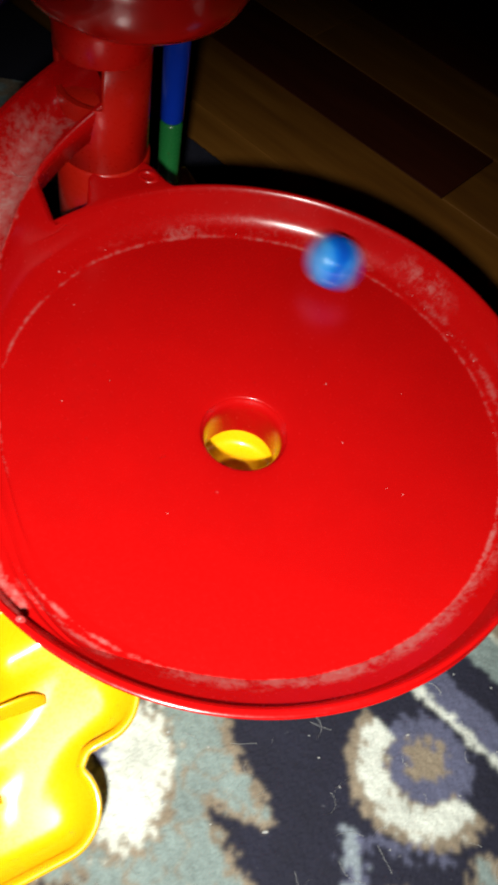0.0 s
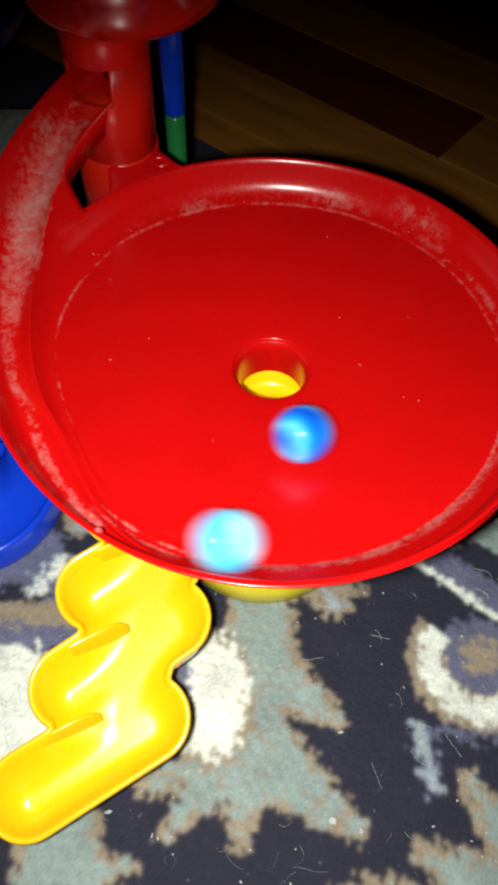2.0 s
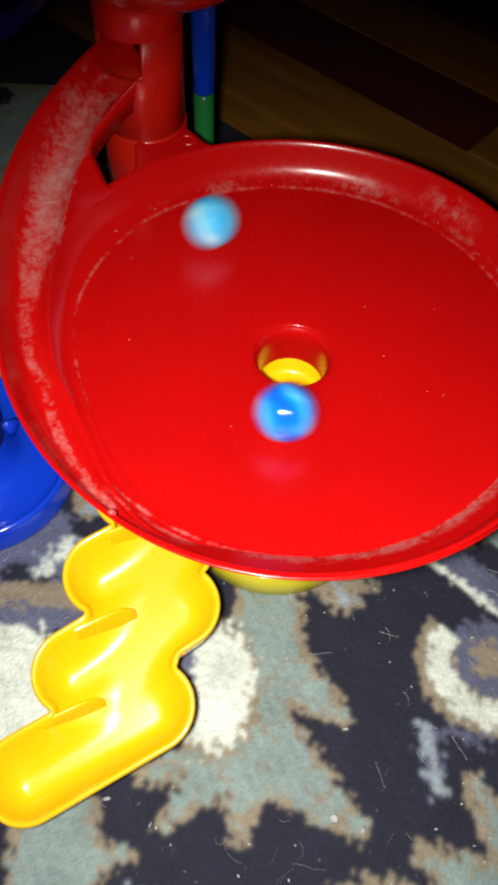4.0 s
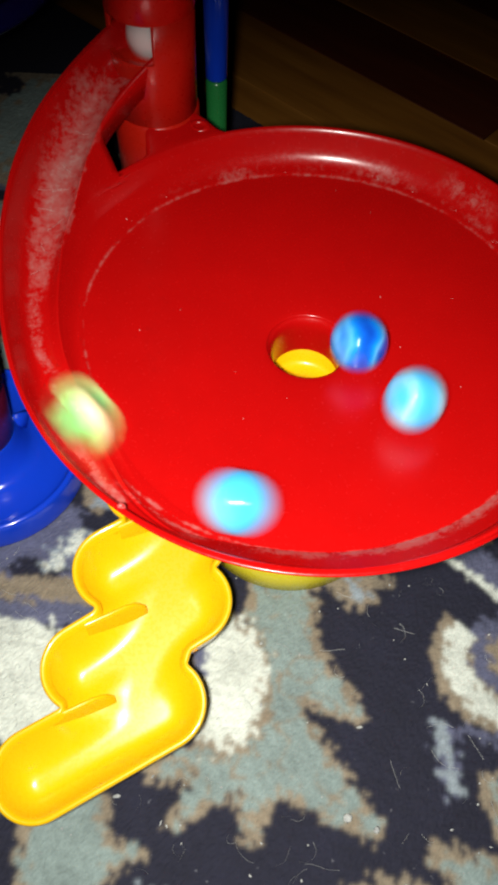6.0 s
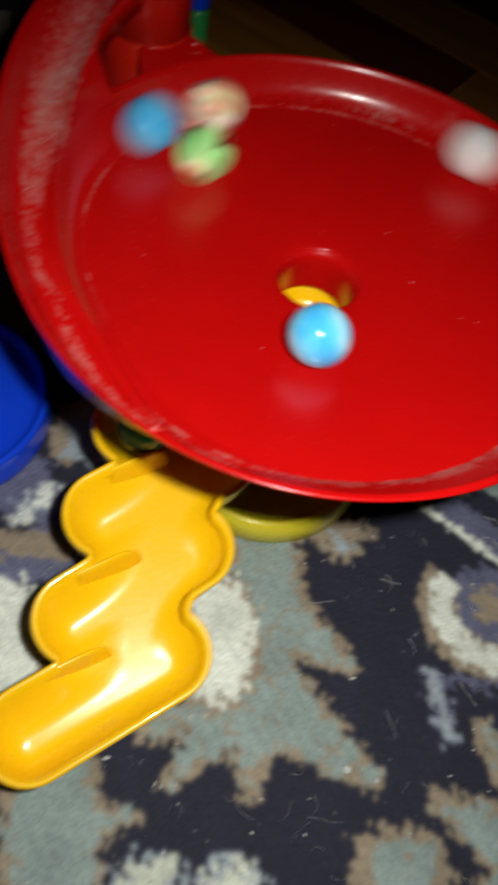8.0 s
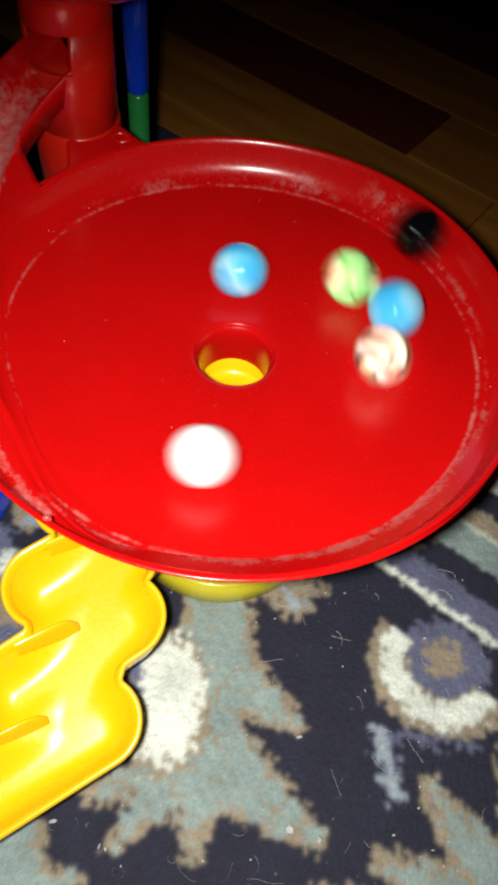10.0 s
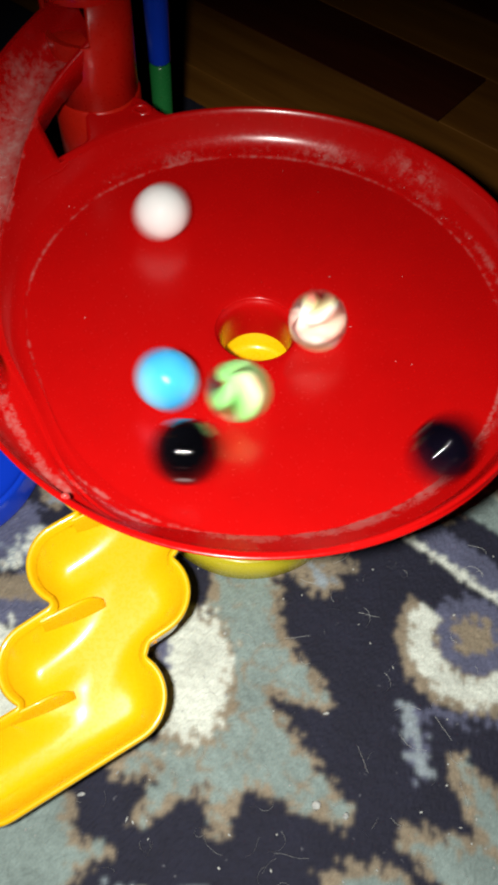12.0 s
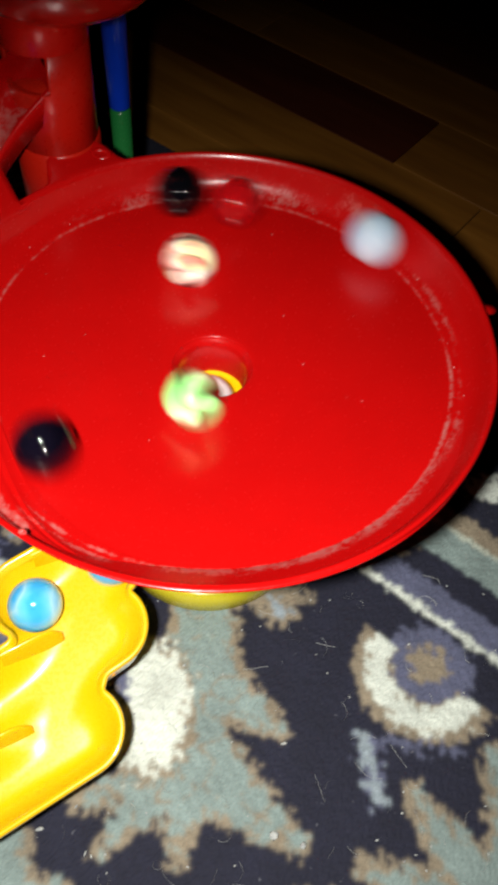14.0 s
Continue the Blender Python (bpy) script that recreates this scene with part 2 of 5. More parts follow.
def rug_material():
    m, nodes, links, b = material("wool_pile")
    at = nodes.new("ShaderNodeAttribute")
    at.attribute_name = "yarn"
    fine = noise_node(nodes, links, 1500, 3, 0.7)
    worn = noise_node(nodes, links, 130, 5, 0.7)
    g = ramp_node(nodes, [(0.25, (0.86,)), (0.75, (1.13,))])
    links.new(fine.outputs["Fac"], g.inputs["Fac"])
    w = ramp_node(nodes, [(0.3, (0.92,)), (0.7, (1.07,))])
    links.new(worn.outputs["Fac"], w.inputs["Fac"])
    a = nodes.new("ShaderNodeMixRGB")
    a.blend_type, a.inputs["Fac"].default_value = "MULTIPLY", 1.0
    links.new(at.outputs["Color"], a.inputs["Color1"])
    links.new(g.outputs["Color"], a.inputs["Color2"])
    c = nodes.new("ShaderNodeMixRGB")
    c.blend_type, c.inputs["Fac"].default_value = "MULTIPLY", 1.0
    links.new(a.outputs["Color"], c.inputs["Color1"])
    links.new(w.outputs["Color"], c.inputs["Color2"])
    # pale lint on the dark yarn
    lint = noise_node(nodes, links, 330, 2, 0.5)
    lr = ramp_node(nodes, [(0.70, (0.0,)), (0.80, (0.32,))])
    links.new(lint.outputs["Fac"], lr.inputs["Fac"])
    d = nodes.new("ShaderNodeMixRGB")
    d.inputs["Color2"].default_value = (0.35, 0.36, 0.40, 1)
    links.new(lr.outputs["Color"], d.inputs["Fac"])
    links.new(c.outputs["Color"], d.inputs["Color1"])
    links.new(d.outputs["Color"], b.inputs["Base Color"])
    b.inputs["Roughness"].default_value = 0.85
    b.inputs["Sheen Weight"].default_value = 0.04
    bump = nodes.new("ShaderNodeBump")
    bump.inputs["Strength"].default_value, bump.inputs["Distance"].default_value = 0.4, 0.0004
    links.new(fine.outputs["Fac"], bump.inputs["Height"])
    links.new(bump.outputs["Normal"], b.inputs["Normal"])
    return m


WOOL = rug_material()
RUG_EDGE = 138.0


def grid_mesh(name, xs, ys, keep, height, mat):
    """A sheet of small square cells, each knot a vertex with its yarn's colour."""
    X, Y = np.meshgrid(xs, ys)
    kind = rug_pattern(X, Y)
    Z = height(X, Y)
    co = np.stack([X, Y, Z], -1).reshape(-1, 3) / 1000
    idx = np.arange(X.size).reshape(X.shape)
    quads = np.stack([idx[:-1, :-1], idx[:-1, 1:], idx[1:, 1:], idx[1:, :-1]], -1)
    ok = keep(X, Y)
    ok = ok[:-1, :-1] & ok[1:, 1:] & ok[:-1, 1:] & ok[1:, :-1]
    quads = quads[ok]
    me = bpy.data.meshes.new(name)
    me.from_pydata(co.tolist(), [], quads.tolist())
    col = np.ones((X.size, 4))
    dye = np.array(YARN)[kind]
    for ax in (0, 1):
        dye = 0.6 * dye + 0.2 * np.roll(dye, 1, ax) + 0.2 * np.roll(dye, -1, ax)
    col[:, :3] = dye.reshape(-1, 3) * np.random.RandomState(5).uniform(0.92, 1.08, (X.size, 1)) * np.clip(1 + 0.06 * field(X, Y, 5.0, 41) + 0.08 * field(X, Y, 22, 42), 0.5, 1.6).reshape(-1, 1)
    at = me.attributes.new("yarn", "FLOAT_COLOR", "POINT")
    at.data.foreach_set("color", col.astype(np.float32).ravel())
    me.materials.append(mat)
    return new(name, me)


def rug():
    rng = np.random.RandomState(11)
    xs, ys = np.arange(-178, 136, 0.85), np.arange(-172, 262, 0.85)
    ob = grid_mesh("rug", xs, ys, lambda x, y: border(x, y) < RUG_EDGE, lambda x, y: rng.uniform(-0.3, 0.0, x.shape), WOOL)
    tagged(ob, "worn wool rug, navy with sage leaves, tan outlines and cream shapes", "rug")
    # its plain reach round the toy
    bm = bmesh.new()
    corners = [(-900, -800), (600, -800), (0, 0), (0, 0)]
    k = 1.0 / 0.760
    left_y = -18 + (RUG_EDGE - (-900 - 57) * 0.651) * k
    right_y = -18 + (RUG_EDGE - (600 - 57) * 0.651) * k
    corners[2], corners[3] = (600, right_y), (-900, left_y)
    top = [bm.verts.new((x / 1000, y / 1000, -0.0008)) for x, y in corners]
    low = [bm.verts.new((x / 1000, y / 1000, -0.0045)) for x, y in corners]
    bm.faces.new(top)
    for i in range(4):
        bm.faces.new((top[i], low[i], low[(i + 1) % 4], top[(i + 1) % 4]))
    bmesh.ops.recalc_face_normals(bm, faces=bm.faces)
    at = bm.verts.layers.float_color.new("yarn")
    for v in bm.verts:
        v[at] = (*YARN[NAVY], 1)
    part("backing", bm, WOOL, ob, "plain navy wool", smooth=False)
    return ob


rug()


# -- crumbs and lint on the rug -------------------------------------------------------------
def lint():
    m, nodes, links, b = material("pale_lint")
    n = noise_node(nodes, links, 800, 2)
    rr = ramp_node(nodes, [(0.3, (0.34, 0.36, 0.36)), (0.7, (0.66, 0.68, 0.64))])
    links.new(n.outputs["Fac"], rr.inputs["Fac"])
    links.new(rr.outputs["Color"], b.inputs["Base Color"])
    b.inputs["Roughness"].default_value = 0.9
    rng = random.Random(17)
    bm = bmesh.new()

    def crumb(x, y, a, l, w, h):
        made = bmesh.ops.create_icosphere(bm, subdivisions=1, radius=1)["verts"]
        for v in made:
            v.co *= rng.uniform(0.8, 1.15)
        bmesh.ops.transform(bm, matrix=pose(x, y, h * 0.4, 0, 0, a) @ Matrix.Diagonal((l, w, h, 1)), verts=made)

    crumb(0.0190, -0.1076, 20, 0.0017, 0.0015, 0.0007)
    crumb(0.0278, -0.1106, 50, 0.0012, 0.0011, 0.0003)
    crumb(0.0239, -0.0805, 5, 0.0013, 0.0005, 0.0004)
    crumb(-0.0511, -0.1041, 10, 0.0014, 0.0007, 0.0005)
    crumb(-0.0083, -0.0540, 30, 0.0008, 0.0005, 0.0004)
    crumb(-0.0370, -0.1110, 70, 0.0011, 0.0003, 0.0003)
    for _ in range(110):
        crumb(rng.uniform(-0.11, 0.11), rng.uniform(-0.15, -0.02), rng.uniform(0, 180), rng.uniform(0.0003, 0.0007), rng.uniform(0.0002, 0.0004), 0.0003)
    # fine hairs, each a thin bent strip
    for _ in range(230):
        x, y, a, k = rng.uniform(-0.11, 0.11), rng.uniform(-0.155, -0.02), rng.uniform(0, 6.28), rng.gauss(0, 190)
        last, step = None, rng.uniform(0.0003, 0.0011)
        for i in range(11):
            nx, ny = -math.sin(a) * 0.00003, math.cos(a) * 0.00003
            pair = (bm.verts.new((x + nx, y + ny, 0.0003)), bm.verts.new((x - nx, y - ny, 0.0005)))
            if last:
                bm.faces.new((last[0], last[1], pair[1], pair[0]))
            last = pair
            x, y, a = x + math.cos(a) * step, y + math.sin(a) * step, a + k * 0.0011 + rng.gauss(0, 0.12)
    ob = part("lint", bm, m)
    tagged(ob, "pale crumbs and fine hairs lying on the rug", "lint", "", "stuff")


lint()


# -- the wooden floor beyond the rug: planks side by side ---------------------------------
def wood_material(name, tones):
    m, nodes, links, b = material(name)
    tc = nodes.new("ShaderNodeTexCoord")
    mp = nodes.new("ShaderNodeMapping")
    mp.inputs["Scale"].default_value = (6, 60, 60)
    links.new(tc.outputs["Object"], mp.inputs["Vector"])
    n = nodes.new("ShaderNodeTexNoise")
    n.inputs["Scale"].default_value, n.inputs["Detail"].default_value = 2.0, 6
    links.new(mp.outputs["Vector"], n.inputs["Vector"])
    info = nodes.new("ShaderNodeObjectInfo")
    add = nodes.new("ShaderNodeMath")
    add.operation = "MULTIPLY_ADD"
    links.new(info.outputs["Random"], add.inputs[0])
    add.inputs[1].default_value = 0.35
    links.new(n.outputs["Fac"], add.inputs[2])
    r = ramp_node(nodes, [(0.35, tones[0]), (0.72, tones[1]), (1.0, tones[2])])
    links.new(add.outputs[0], r.inputs["Fac"])
    links.new(r.outputs["Color"], b.inputs["Base Color"])
    b.inputs["Roughness"].default_value = 0.42
    bump = nodes.new("ShaderNodeBump")
    bump.inputs["Strength"].default_value, bump.inputs["Distance"].default_value = 0.2, 0.0004
    links.new(n.outputs["Fac"], bump.inputs["Height"])
    links.new(bump.outputs["Normal"], b.inputs["Normal"])
    return m


def wood_floor():
    light = wood_material("brown_floor_wood", ((0.15, 0.052, 0.008), (0.27, 0.105, 0.014), (0.38, 0.16, 0.026)))
    dark = wood_material("dark_floor_wood", ((0.055, 0.010, 0.004), (0.095, 0.020, 0.007), (0.14, 0.034, 0.010)))
    bm = bmesh.new()
    bmesh.ops.create_cube(bm, size=1)
    bmesh.ops.scale(bm, vec=(6, 6, 0.02), verts=bm.verts)
    bmesh.ops.translate(bm, vec=(0, 0, -0.0225), verts=bm.verts)
    floor = part("floor", bm, light, None, smooth=False)
    tagged(floor, "brown wooden floor of narrow planks beyond the rug", "floor", "", "structure")
    meshes = []
    for wood in (light, dark):
        bm = bmesh.new()
        bmesh.ops.create_cube(bm, size=1)
        bmesh.ops.scale(bm, vec=(0.3996, 0.0498, 0.008), verts=bm.verts)
        bmesh.ops.bevel(bm, geom=bm.edges[:], offset=0.0003, segments=1, affect="EDGES")
        me = bpy.data.meshes.new("plank")
        bm.to_mesh(me)
        bm.free()
        me.materials.append(wood)
        meshes.append(me)
    along = math.degrees(math.atan2(-0.651, 0.760))
    rng = random.Random(4)
    # row by row away from the rug; one dark plank lies among lighter ones
    for i in range(16):
        shift = 0.0746 if i == 2 else rng.choice((-0.06, 0.01, 0.13, 0.17))
        for j in range(5):
            pick = 1 if (i == 2 and j == 2) or (i > 3 and rng.random() < 0.35) else 0
            p = new("plank", meshes[pick])
            p.parent = floor
            s, u = shift + 0.40 * (j - 3), 0.1394 + 0.050 * i
            x = 0.057 + u * 0.651 + s * 0.760
            y = -0.018 + u * 0.760 - s * 0.651
            p.matrix_basis = pose(x, y, -0.0086, 0, 0, along)


wood_floor()


# -- plain walls and ceiling that close the dim room ----------------------------------------
def room():
    m, nodes, links, b = material("dim_wall_paint")
    n = noise_node(nodes, links, 3, 4)
    r = ramp_node(nodes, [(0.3, (0.30, 0.27, 0.24)), (0.7, (0.36, 0.33, 0.30))])
    links.new(n.outputs["Fac"], r.inputs["Fac"])
    links.new(r.outputs["Color"], b.inputs["Base Color"])
    b.inputs["Roughness"].default_value = 0.8
    for name, x, y, z, sx, sy, sz in (("wall_north", 0, 2.9, 1.2, 6, 0.1, 2.6), ("wall_south", 0, -2.9, 1.2, 6, 0.1, 2.6), ("wall_east", 2.9, 0, 1.2, 0.1, 5.7, 2.6), ("wall_west", -2.9, 0, 1.2, 0.1, 5.7, 2.6), ("ceiling", 0, 0, 2.55, 6, 6, 0.1)):
        bm = bmesh.new()
        bmesh.ops.create_cube(bm, size=1)
        bmesh.ops.scale(bm, vec=(sx, sy, sz), verts=bm.verts)
        bmesh.ops.translate(bm, vec=(x, y, z), verts=bm.verts)
        tagged(part(name, bm, m, None, smooth=False), "plain pale painted room surface in the dark", name.split("_")[0], "", "structure")


room()



# -- the red dish with its inlet ramp ---------------------------------------------------
def lerp_table(table, a):
    """Smooth interpolation in a table of rows (key, values...)."""
    if a <= table[0][0]:
        return table[0][1:]
    n = len(table)
    for i in range(n - 1):
        p, q = table[i], table[i + 1]
        if a <= q[0]:
            h = q[0] - p[0]
            t = (a - p[0]) / h
            before, after = table[max(0, i - 1)], table[min(n - 1, i + 2)]
            out = []
            for c in range(1, len(p)):
                m0 = (q[c] - before[c]) / (q[0] - before[0]) * h
                m1 = (after[c] - p[c]) / (after[0] - p[0]) * h
                out.append((2 * t ** 3 - 3 * t * t + 1) * p[c] + (t ** 3 - 2 * t * t + t) * m0 + (3 * t * t - 2 * t ** 3) * q[c] + (t ** 3 - t * t) * m1)
            return out
    return table[-1][1:]


# angle round the dish: inner ridge radius and height, channel floor, outer wall radius and height
RAMP = [
    (121, 0.0858, 0.1322, 0.1300, 0.1045, 0.1385),
    (124, 0.0854, 0.1300, 0.1278, 0.1037, 0.1362),
    (130, 0.0850, 0.1252, 0.1232, 0.1008, 0.1335),
    (137, 0.0836, 0.1198, 0.1180, 0.0985, 0.1298),
    (145, 0.0799, 0.1143, 0.1124, 0.0966, 0.1250),
    (154, 0.0757, 0.1092, 0.1070, 0.0935, 0.1196),
    (165, 0.0722, 0.1043, 0.1016, 0.0888, 0.1138),
    (178, 0.0694, 0.1007, 0.0985, 0.0838, 0.1095),
    (191, 0.0668, 0.0984, 0.0968, 0.0808, 0.1078),
    (206, 0.0638, 0.0964, 0.0960, 0.0790, 0.1074),
    (222, 0.0652, 0.0960, 0.0959, 0.0781, 0.1074),
    (240, 0.0690, 0.0964, 0.0966, 0.0777, 0.1073),
    (266, 0.0710, 0.0972, 0.0976, 0.0775, 0.1072),
]
# the crease where the floor turns up into the wall; it draws in beside the channel
CREASE = [(130, 0.0674), (153, 0.0660), (170, 0.0644), (179, 0.0629), (203, 0.0604), (218, 0.0618), (232, 0.0640), (248, 0.0660), (266, 0.0674)]
SPLIT, MERGE = 139.0, 266.0
RIDGE = 16


RIM = [(0.0683, 0.0962), (0.0706, 0.0972), (0.0726, 0.0992), (0.0740, 0.1018), (0.0750, 0.1044), (0.0756, 0.1060), (0.0764, 0.1071), (0.0772, 0.1072),
       (0.0776, 0.1064), (0.0774, 0.1052), (0.0768, 0.1040), (0.0760, 0.1026), (0.0748, 0.1005), (0.0730, 0.0980), (0.0700, 0.0955), (0.0640, 0.0930)]
RIM_CURVE = spline([(r, z, 0) for r, z in RIM], 20)
CHANNEL_STEPS = (0.0, 0.5, 1.0, 1.4, 1.8, 2.1, 2.4, 2.7, 3.0, 3.4, 3.8, 4.3, 5.2, 6.5, 8.5, 15.0)


def rim_points(f):
    """The plain rim, its points spread as the channel's (f = 0) or evenly (f = 1)."""
    out = []
    for k in range(16):
        q = RIM_CURVE[round((CHANNEL_STEPS[k] * (1 - f) + k * f) * 20)]
        out.append((q.x, q.y))
    return out


def dish_floor(r):
    return 0.0912 + 0.0040 * max(0.0, r - 0.012) / 0.050


def dish_profile(deg):
    """Section from the hole to the rim; between SPLIT and MERGE the rim opens into the inlet channel."""
    c = lerp_table(CREASE, deg)[0] if SPLIT <= deg < MERGE else 0.0674
    start = [(0.0098, 0.0778), (0.0098, 0.0850), (0.0102, 0.0886), (0.0113, 0.0905), (0.0134, 0.0914),
             (0.030, dish_floor(0.030)), (0.046, dish_floor(0.046)), (c - 0.0050, dish_floor(c - 0.0050)), (c - 0.0010, dish_floor(c - 0.0010)), (c, dish_floor(c) + 0.0001)]
    if deg >= MERGE:
        f = min(1.0, (deg - MERGE) / 120)
        return start + rim_points(f * f * (3 - 2 * f))
    plain = rim_points(1.0)
    if deg < MERGE:
        ri, zi, zc, ro, zo = lerp_table(RAMP, deg)
        span = ro - ri
        # beside the channel the wall climbs to the ridge; towards the split it takes the rim's shape
        e = max(0.0, min(1.0, (176 - deg) / 37))
        e = e * e * (3 - 2 * e)
        z0 = dish_floor(c) + 0.0003
        wall = []
        for k, u in enumerate((0.10, 0.28, 0.48, 0.68, 0.85, 0.95)):
            a = (c + (ri - c) * u, z0 + (zi - z0) * u ** 2.1)
            wall.append((a[0] + (plain[k][0] - a[0]) * e, a[1] + (plain[k][1] - a[1]) * e))
        bent = wall + [(ri, zi), (ri + 0.0012, zi - 0.0006), (ri + span * 0.22, zc + (zi - zc) * 0.15), (ri + span * 0.40, zc), (ri + span * 0.58, zc + 0.0004),
                (ro - 0.0036, zc + (zo - zc) * 0.30), (ro - 0.0012, zo - 0.0010), (ro - 0.0005, zo), (ro + 0.0002, zo - 0.0008), (ro - 0.0030, zc - 0.002)]
        w = min(1.0, (MERGE - deg) / 56)
        w = w * w * (3 - 2 * w)
        plain = [((1 - w) * a[0] + w * b[0], (1 - w) * a[1] + w * b[1]) for a, b in zip(rim_points(0.0), bent)]
        # no fold back
        for k in range(1, 8):
            plain[k] = (max(plain[k][0], plain[k - 1][0] + 0.0004), plain[k][1])
    return start + plain


def ramp_wear(a, r, ri, ro):
    """How scuffed the channel is: heavy on its inner floor, then a streak that drifts to the outer wall."""
    heavy = lerp_table([(121, 0.05), (128, 0.30), (140, 0.50), (150, 0.52), (160, 0.42), (168, 0.30), (180, 0.22), (205, 0.30), (226, 0.28)], a)[0]
    mid = lerp_table([(121, 0.40), (131, 0.48), (138, 0.46), (148, 0.34), (160, 0.36), (170, 0.44), (185, 0.47), (196, 0.34), (208, 0.46), (226, 0.50)], a)[0]
    wide = lerp_table([(121, 0.0036), (131, 0.0052), (148, 0.0074), (160, 0.0060), (170, 0.0038), (185, 0.0022), (226, 0.0016)], a)[0]
    return heavy * math.exp(-(abs(r - ri - mid * (ro - ri)) / wide) ** 3)


def rim_wear(a, r):
    """Scuffs round the plain rim: a pale crease, a worn band on the near side, and two smeared patches."""
    near = max(0.0, math.sin(radians((a - 205) / 155 * 180))) ** 0.5 if 205 < a < 360 else 0.0
    w = (0.21 + 0.12 * near) * math.exp(-((r - 0.0675) / 0.0006) ** 2)
    w += 0.30 * near * math.exp(-((r - 0.0697) / 0.0007) ** 2) + 0.08 * near * math.exp(-((r - 0.0685) / 0.0022) ** 2)
    w += 0.25 * math.exp(-((a - 48) / 9) ** 2 - ((r - 0.0735) / 0.0020) ** 2)
    w += 0.26 * math.exp(-((a - 70) / 5) ** 2 - ((r - 0.0712) / 0.0022) ** 2)
    w += 0.30 * math.exp(-((a - 110) / 4) ** 2 - ((r - 0.0690) / 0.0014) ** 2)
    w += 0.13 * math.exp(-((a - 90) / 60) ** 2 - ((r - 0.0700) / 0.0018) ** 2)
    w += 0.18 * math.exp(-((a - 20) / 30) ** 2 - ((r - 0.0700) / 0.0012) ** 2)
    return w


def red_dish():
    dish = thing("marble_dish", "round glossy red plastic spinner dish, scuffed along its rim", "marble run")
    bm = bmesh.new()
    wear = bm.verts.layers.float.new("wear")

    @functools.lru_cache(maxsize=None)
    def section(deg):
        return spline([(r, z, 0) for r, z in dish_profile(deg)], 4)

    def ring_at(a, first=0, plain=False):
        ring = []
        for k in range(first, len(section(300))):
            q = section(a)[k].copy()
            if plain and k > 64:
                # the rim widens into a shelf under the tower
                s = max(0.0, min(1.0, (10.2 - abs(a - 480.7)) / 5.0))
                s = s * s * (3 - 2 * s) * min(1.0, (k - 64) / 6)
                q.x += 0.0085 * s
                q.y += 0.0016 * s + 0.0016 * s * max(0.0, min(1.0, (k - 66) / 6))
            v = bm.verts.new((q.x * math.cos(radians(a)), q.x * math.sin(radians(a)), q.y))
            w = rim_wear(a % 360, q.x) if q.x > 0.060 and (plain or a > 215) else 0.0
            if not plain and a <= 232:
                ri, zi, zc, ro, zo = lerp_table(RAMP, a)
                c = lerp_table(CREASE, a)[0]
                w = max(w * max(0.0, (a - 215) / 17), ramp_wear(a, q.x, ri, ro) if q.x > ri else 0.0, 0.22 * min(1.0, max(0.0, (212 - a) / 15)) * math.exp(-((q.x - c) / 0.0006) ** 2))
            v[wear] = w
            ring.append(v)
        return ring

    rings = [ring_at(SPLIT + k * 1.5) for k in range(85)]
    rings += [ring_at(MERGE + k * 233 / 156, 0, True) for k in range(157)]
    cut = RIDGE * 4
    # below the rim the two sides of the split are one surface
    for k, v in enumerate(rings[0][:cut]):
        if (v.co - rings[-1][k].co).length < 0.0016:
            bm.verts.remove(rings[-1][k])
            rings[-1][k] = v
    for i, a in enumerate(rings):
        last = i + 1 == len(rings)
        b = rings[0] if last else rings[i + 1]
        for k in range(cut if last else len(a) - 1):
            corners = list(dict.fromkeys((a[k], b[k], b[k + 1], a[k + 1])))
            if len(corners) > 2:
                bm.faces.new(corners)
    # the channel's upper end, free of the dish, that leaves the tower
    start = SPLIT
    upper = [ring_at(121.0 + k * (start - 121.0) / 12, cut) for k in range(12)] + [rings[0][cut:]]
    for ring, k in zip(upper, range(13)):
        a = 121.0 + k * (start - 121.0) / 12
        ri, zi = lerp_table(RAMP, a)[:2]
        ring.append(bm.verts.new(((ri + 0.0012) * math.cos(radians(a)), (ri + 0.0012) * math.sin(radians(a)), zi - 0.0085)))
        ring.append(bm.verts.new(((ri + 0.0002) * math.cos(radians(a)), (ri + 0.0002) * math.sin(radians(a)), zi - 0.0012)))
    for a, b in zip(upper, upper[1:]):
        for k in range(len(a)):
            k2 = (k + 1) % len(a)
            bm.faces.new((a[k], b[k], b[k2], a[k2]))
    bmesh.ops.recalc_face_normals(bm, faces=bm.faces)
    part("dish", bm, RED, dish)
    # the clip ring beside the tower
    bm = lathe([(0.0016 + 0.0009 * math.cos(k * math.pi / 4), 0.0009 * math.sin(k * math.pi / 4)) for k in range(8)], 28, True)
    bmesh.ops.transform(bm, matrix=pose(-0.0350, 0.0735, 0.1078, 20, 0, 0) @ Matrix.Diagonal((1.5, 1, 1, 1)), verts=bm.verts)
    part("clip_ring", bm, RED, dish)
    # the worn knob at the near edge
    bm = bmesh.new()
    bmesh.ops.create_uvsphere(bm, u_segments=16, v_segments=10, radius=0.0010)
    bmesh.ops.transform(bm, matrix=pose(-0.0437, -0.0630, 0.1068) @ Matrix.Diagonal((1.1, 0.9, 1.3, 1)), verts=bm.verts)
    layer = bm.verts.layers.float.new("wear")
    for v in bm.verts:
        v[layer] = 0.45
    part("knob", bm, RED, dish, "whitened worn red knob")
    # the lug on the rim
    bm = bmesh.new()
    bmesh.ops.create_cube(bm, size=1)
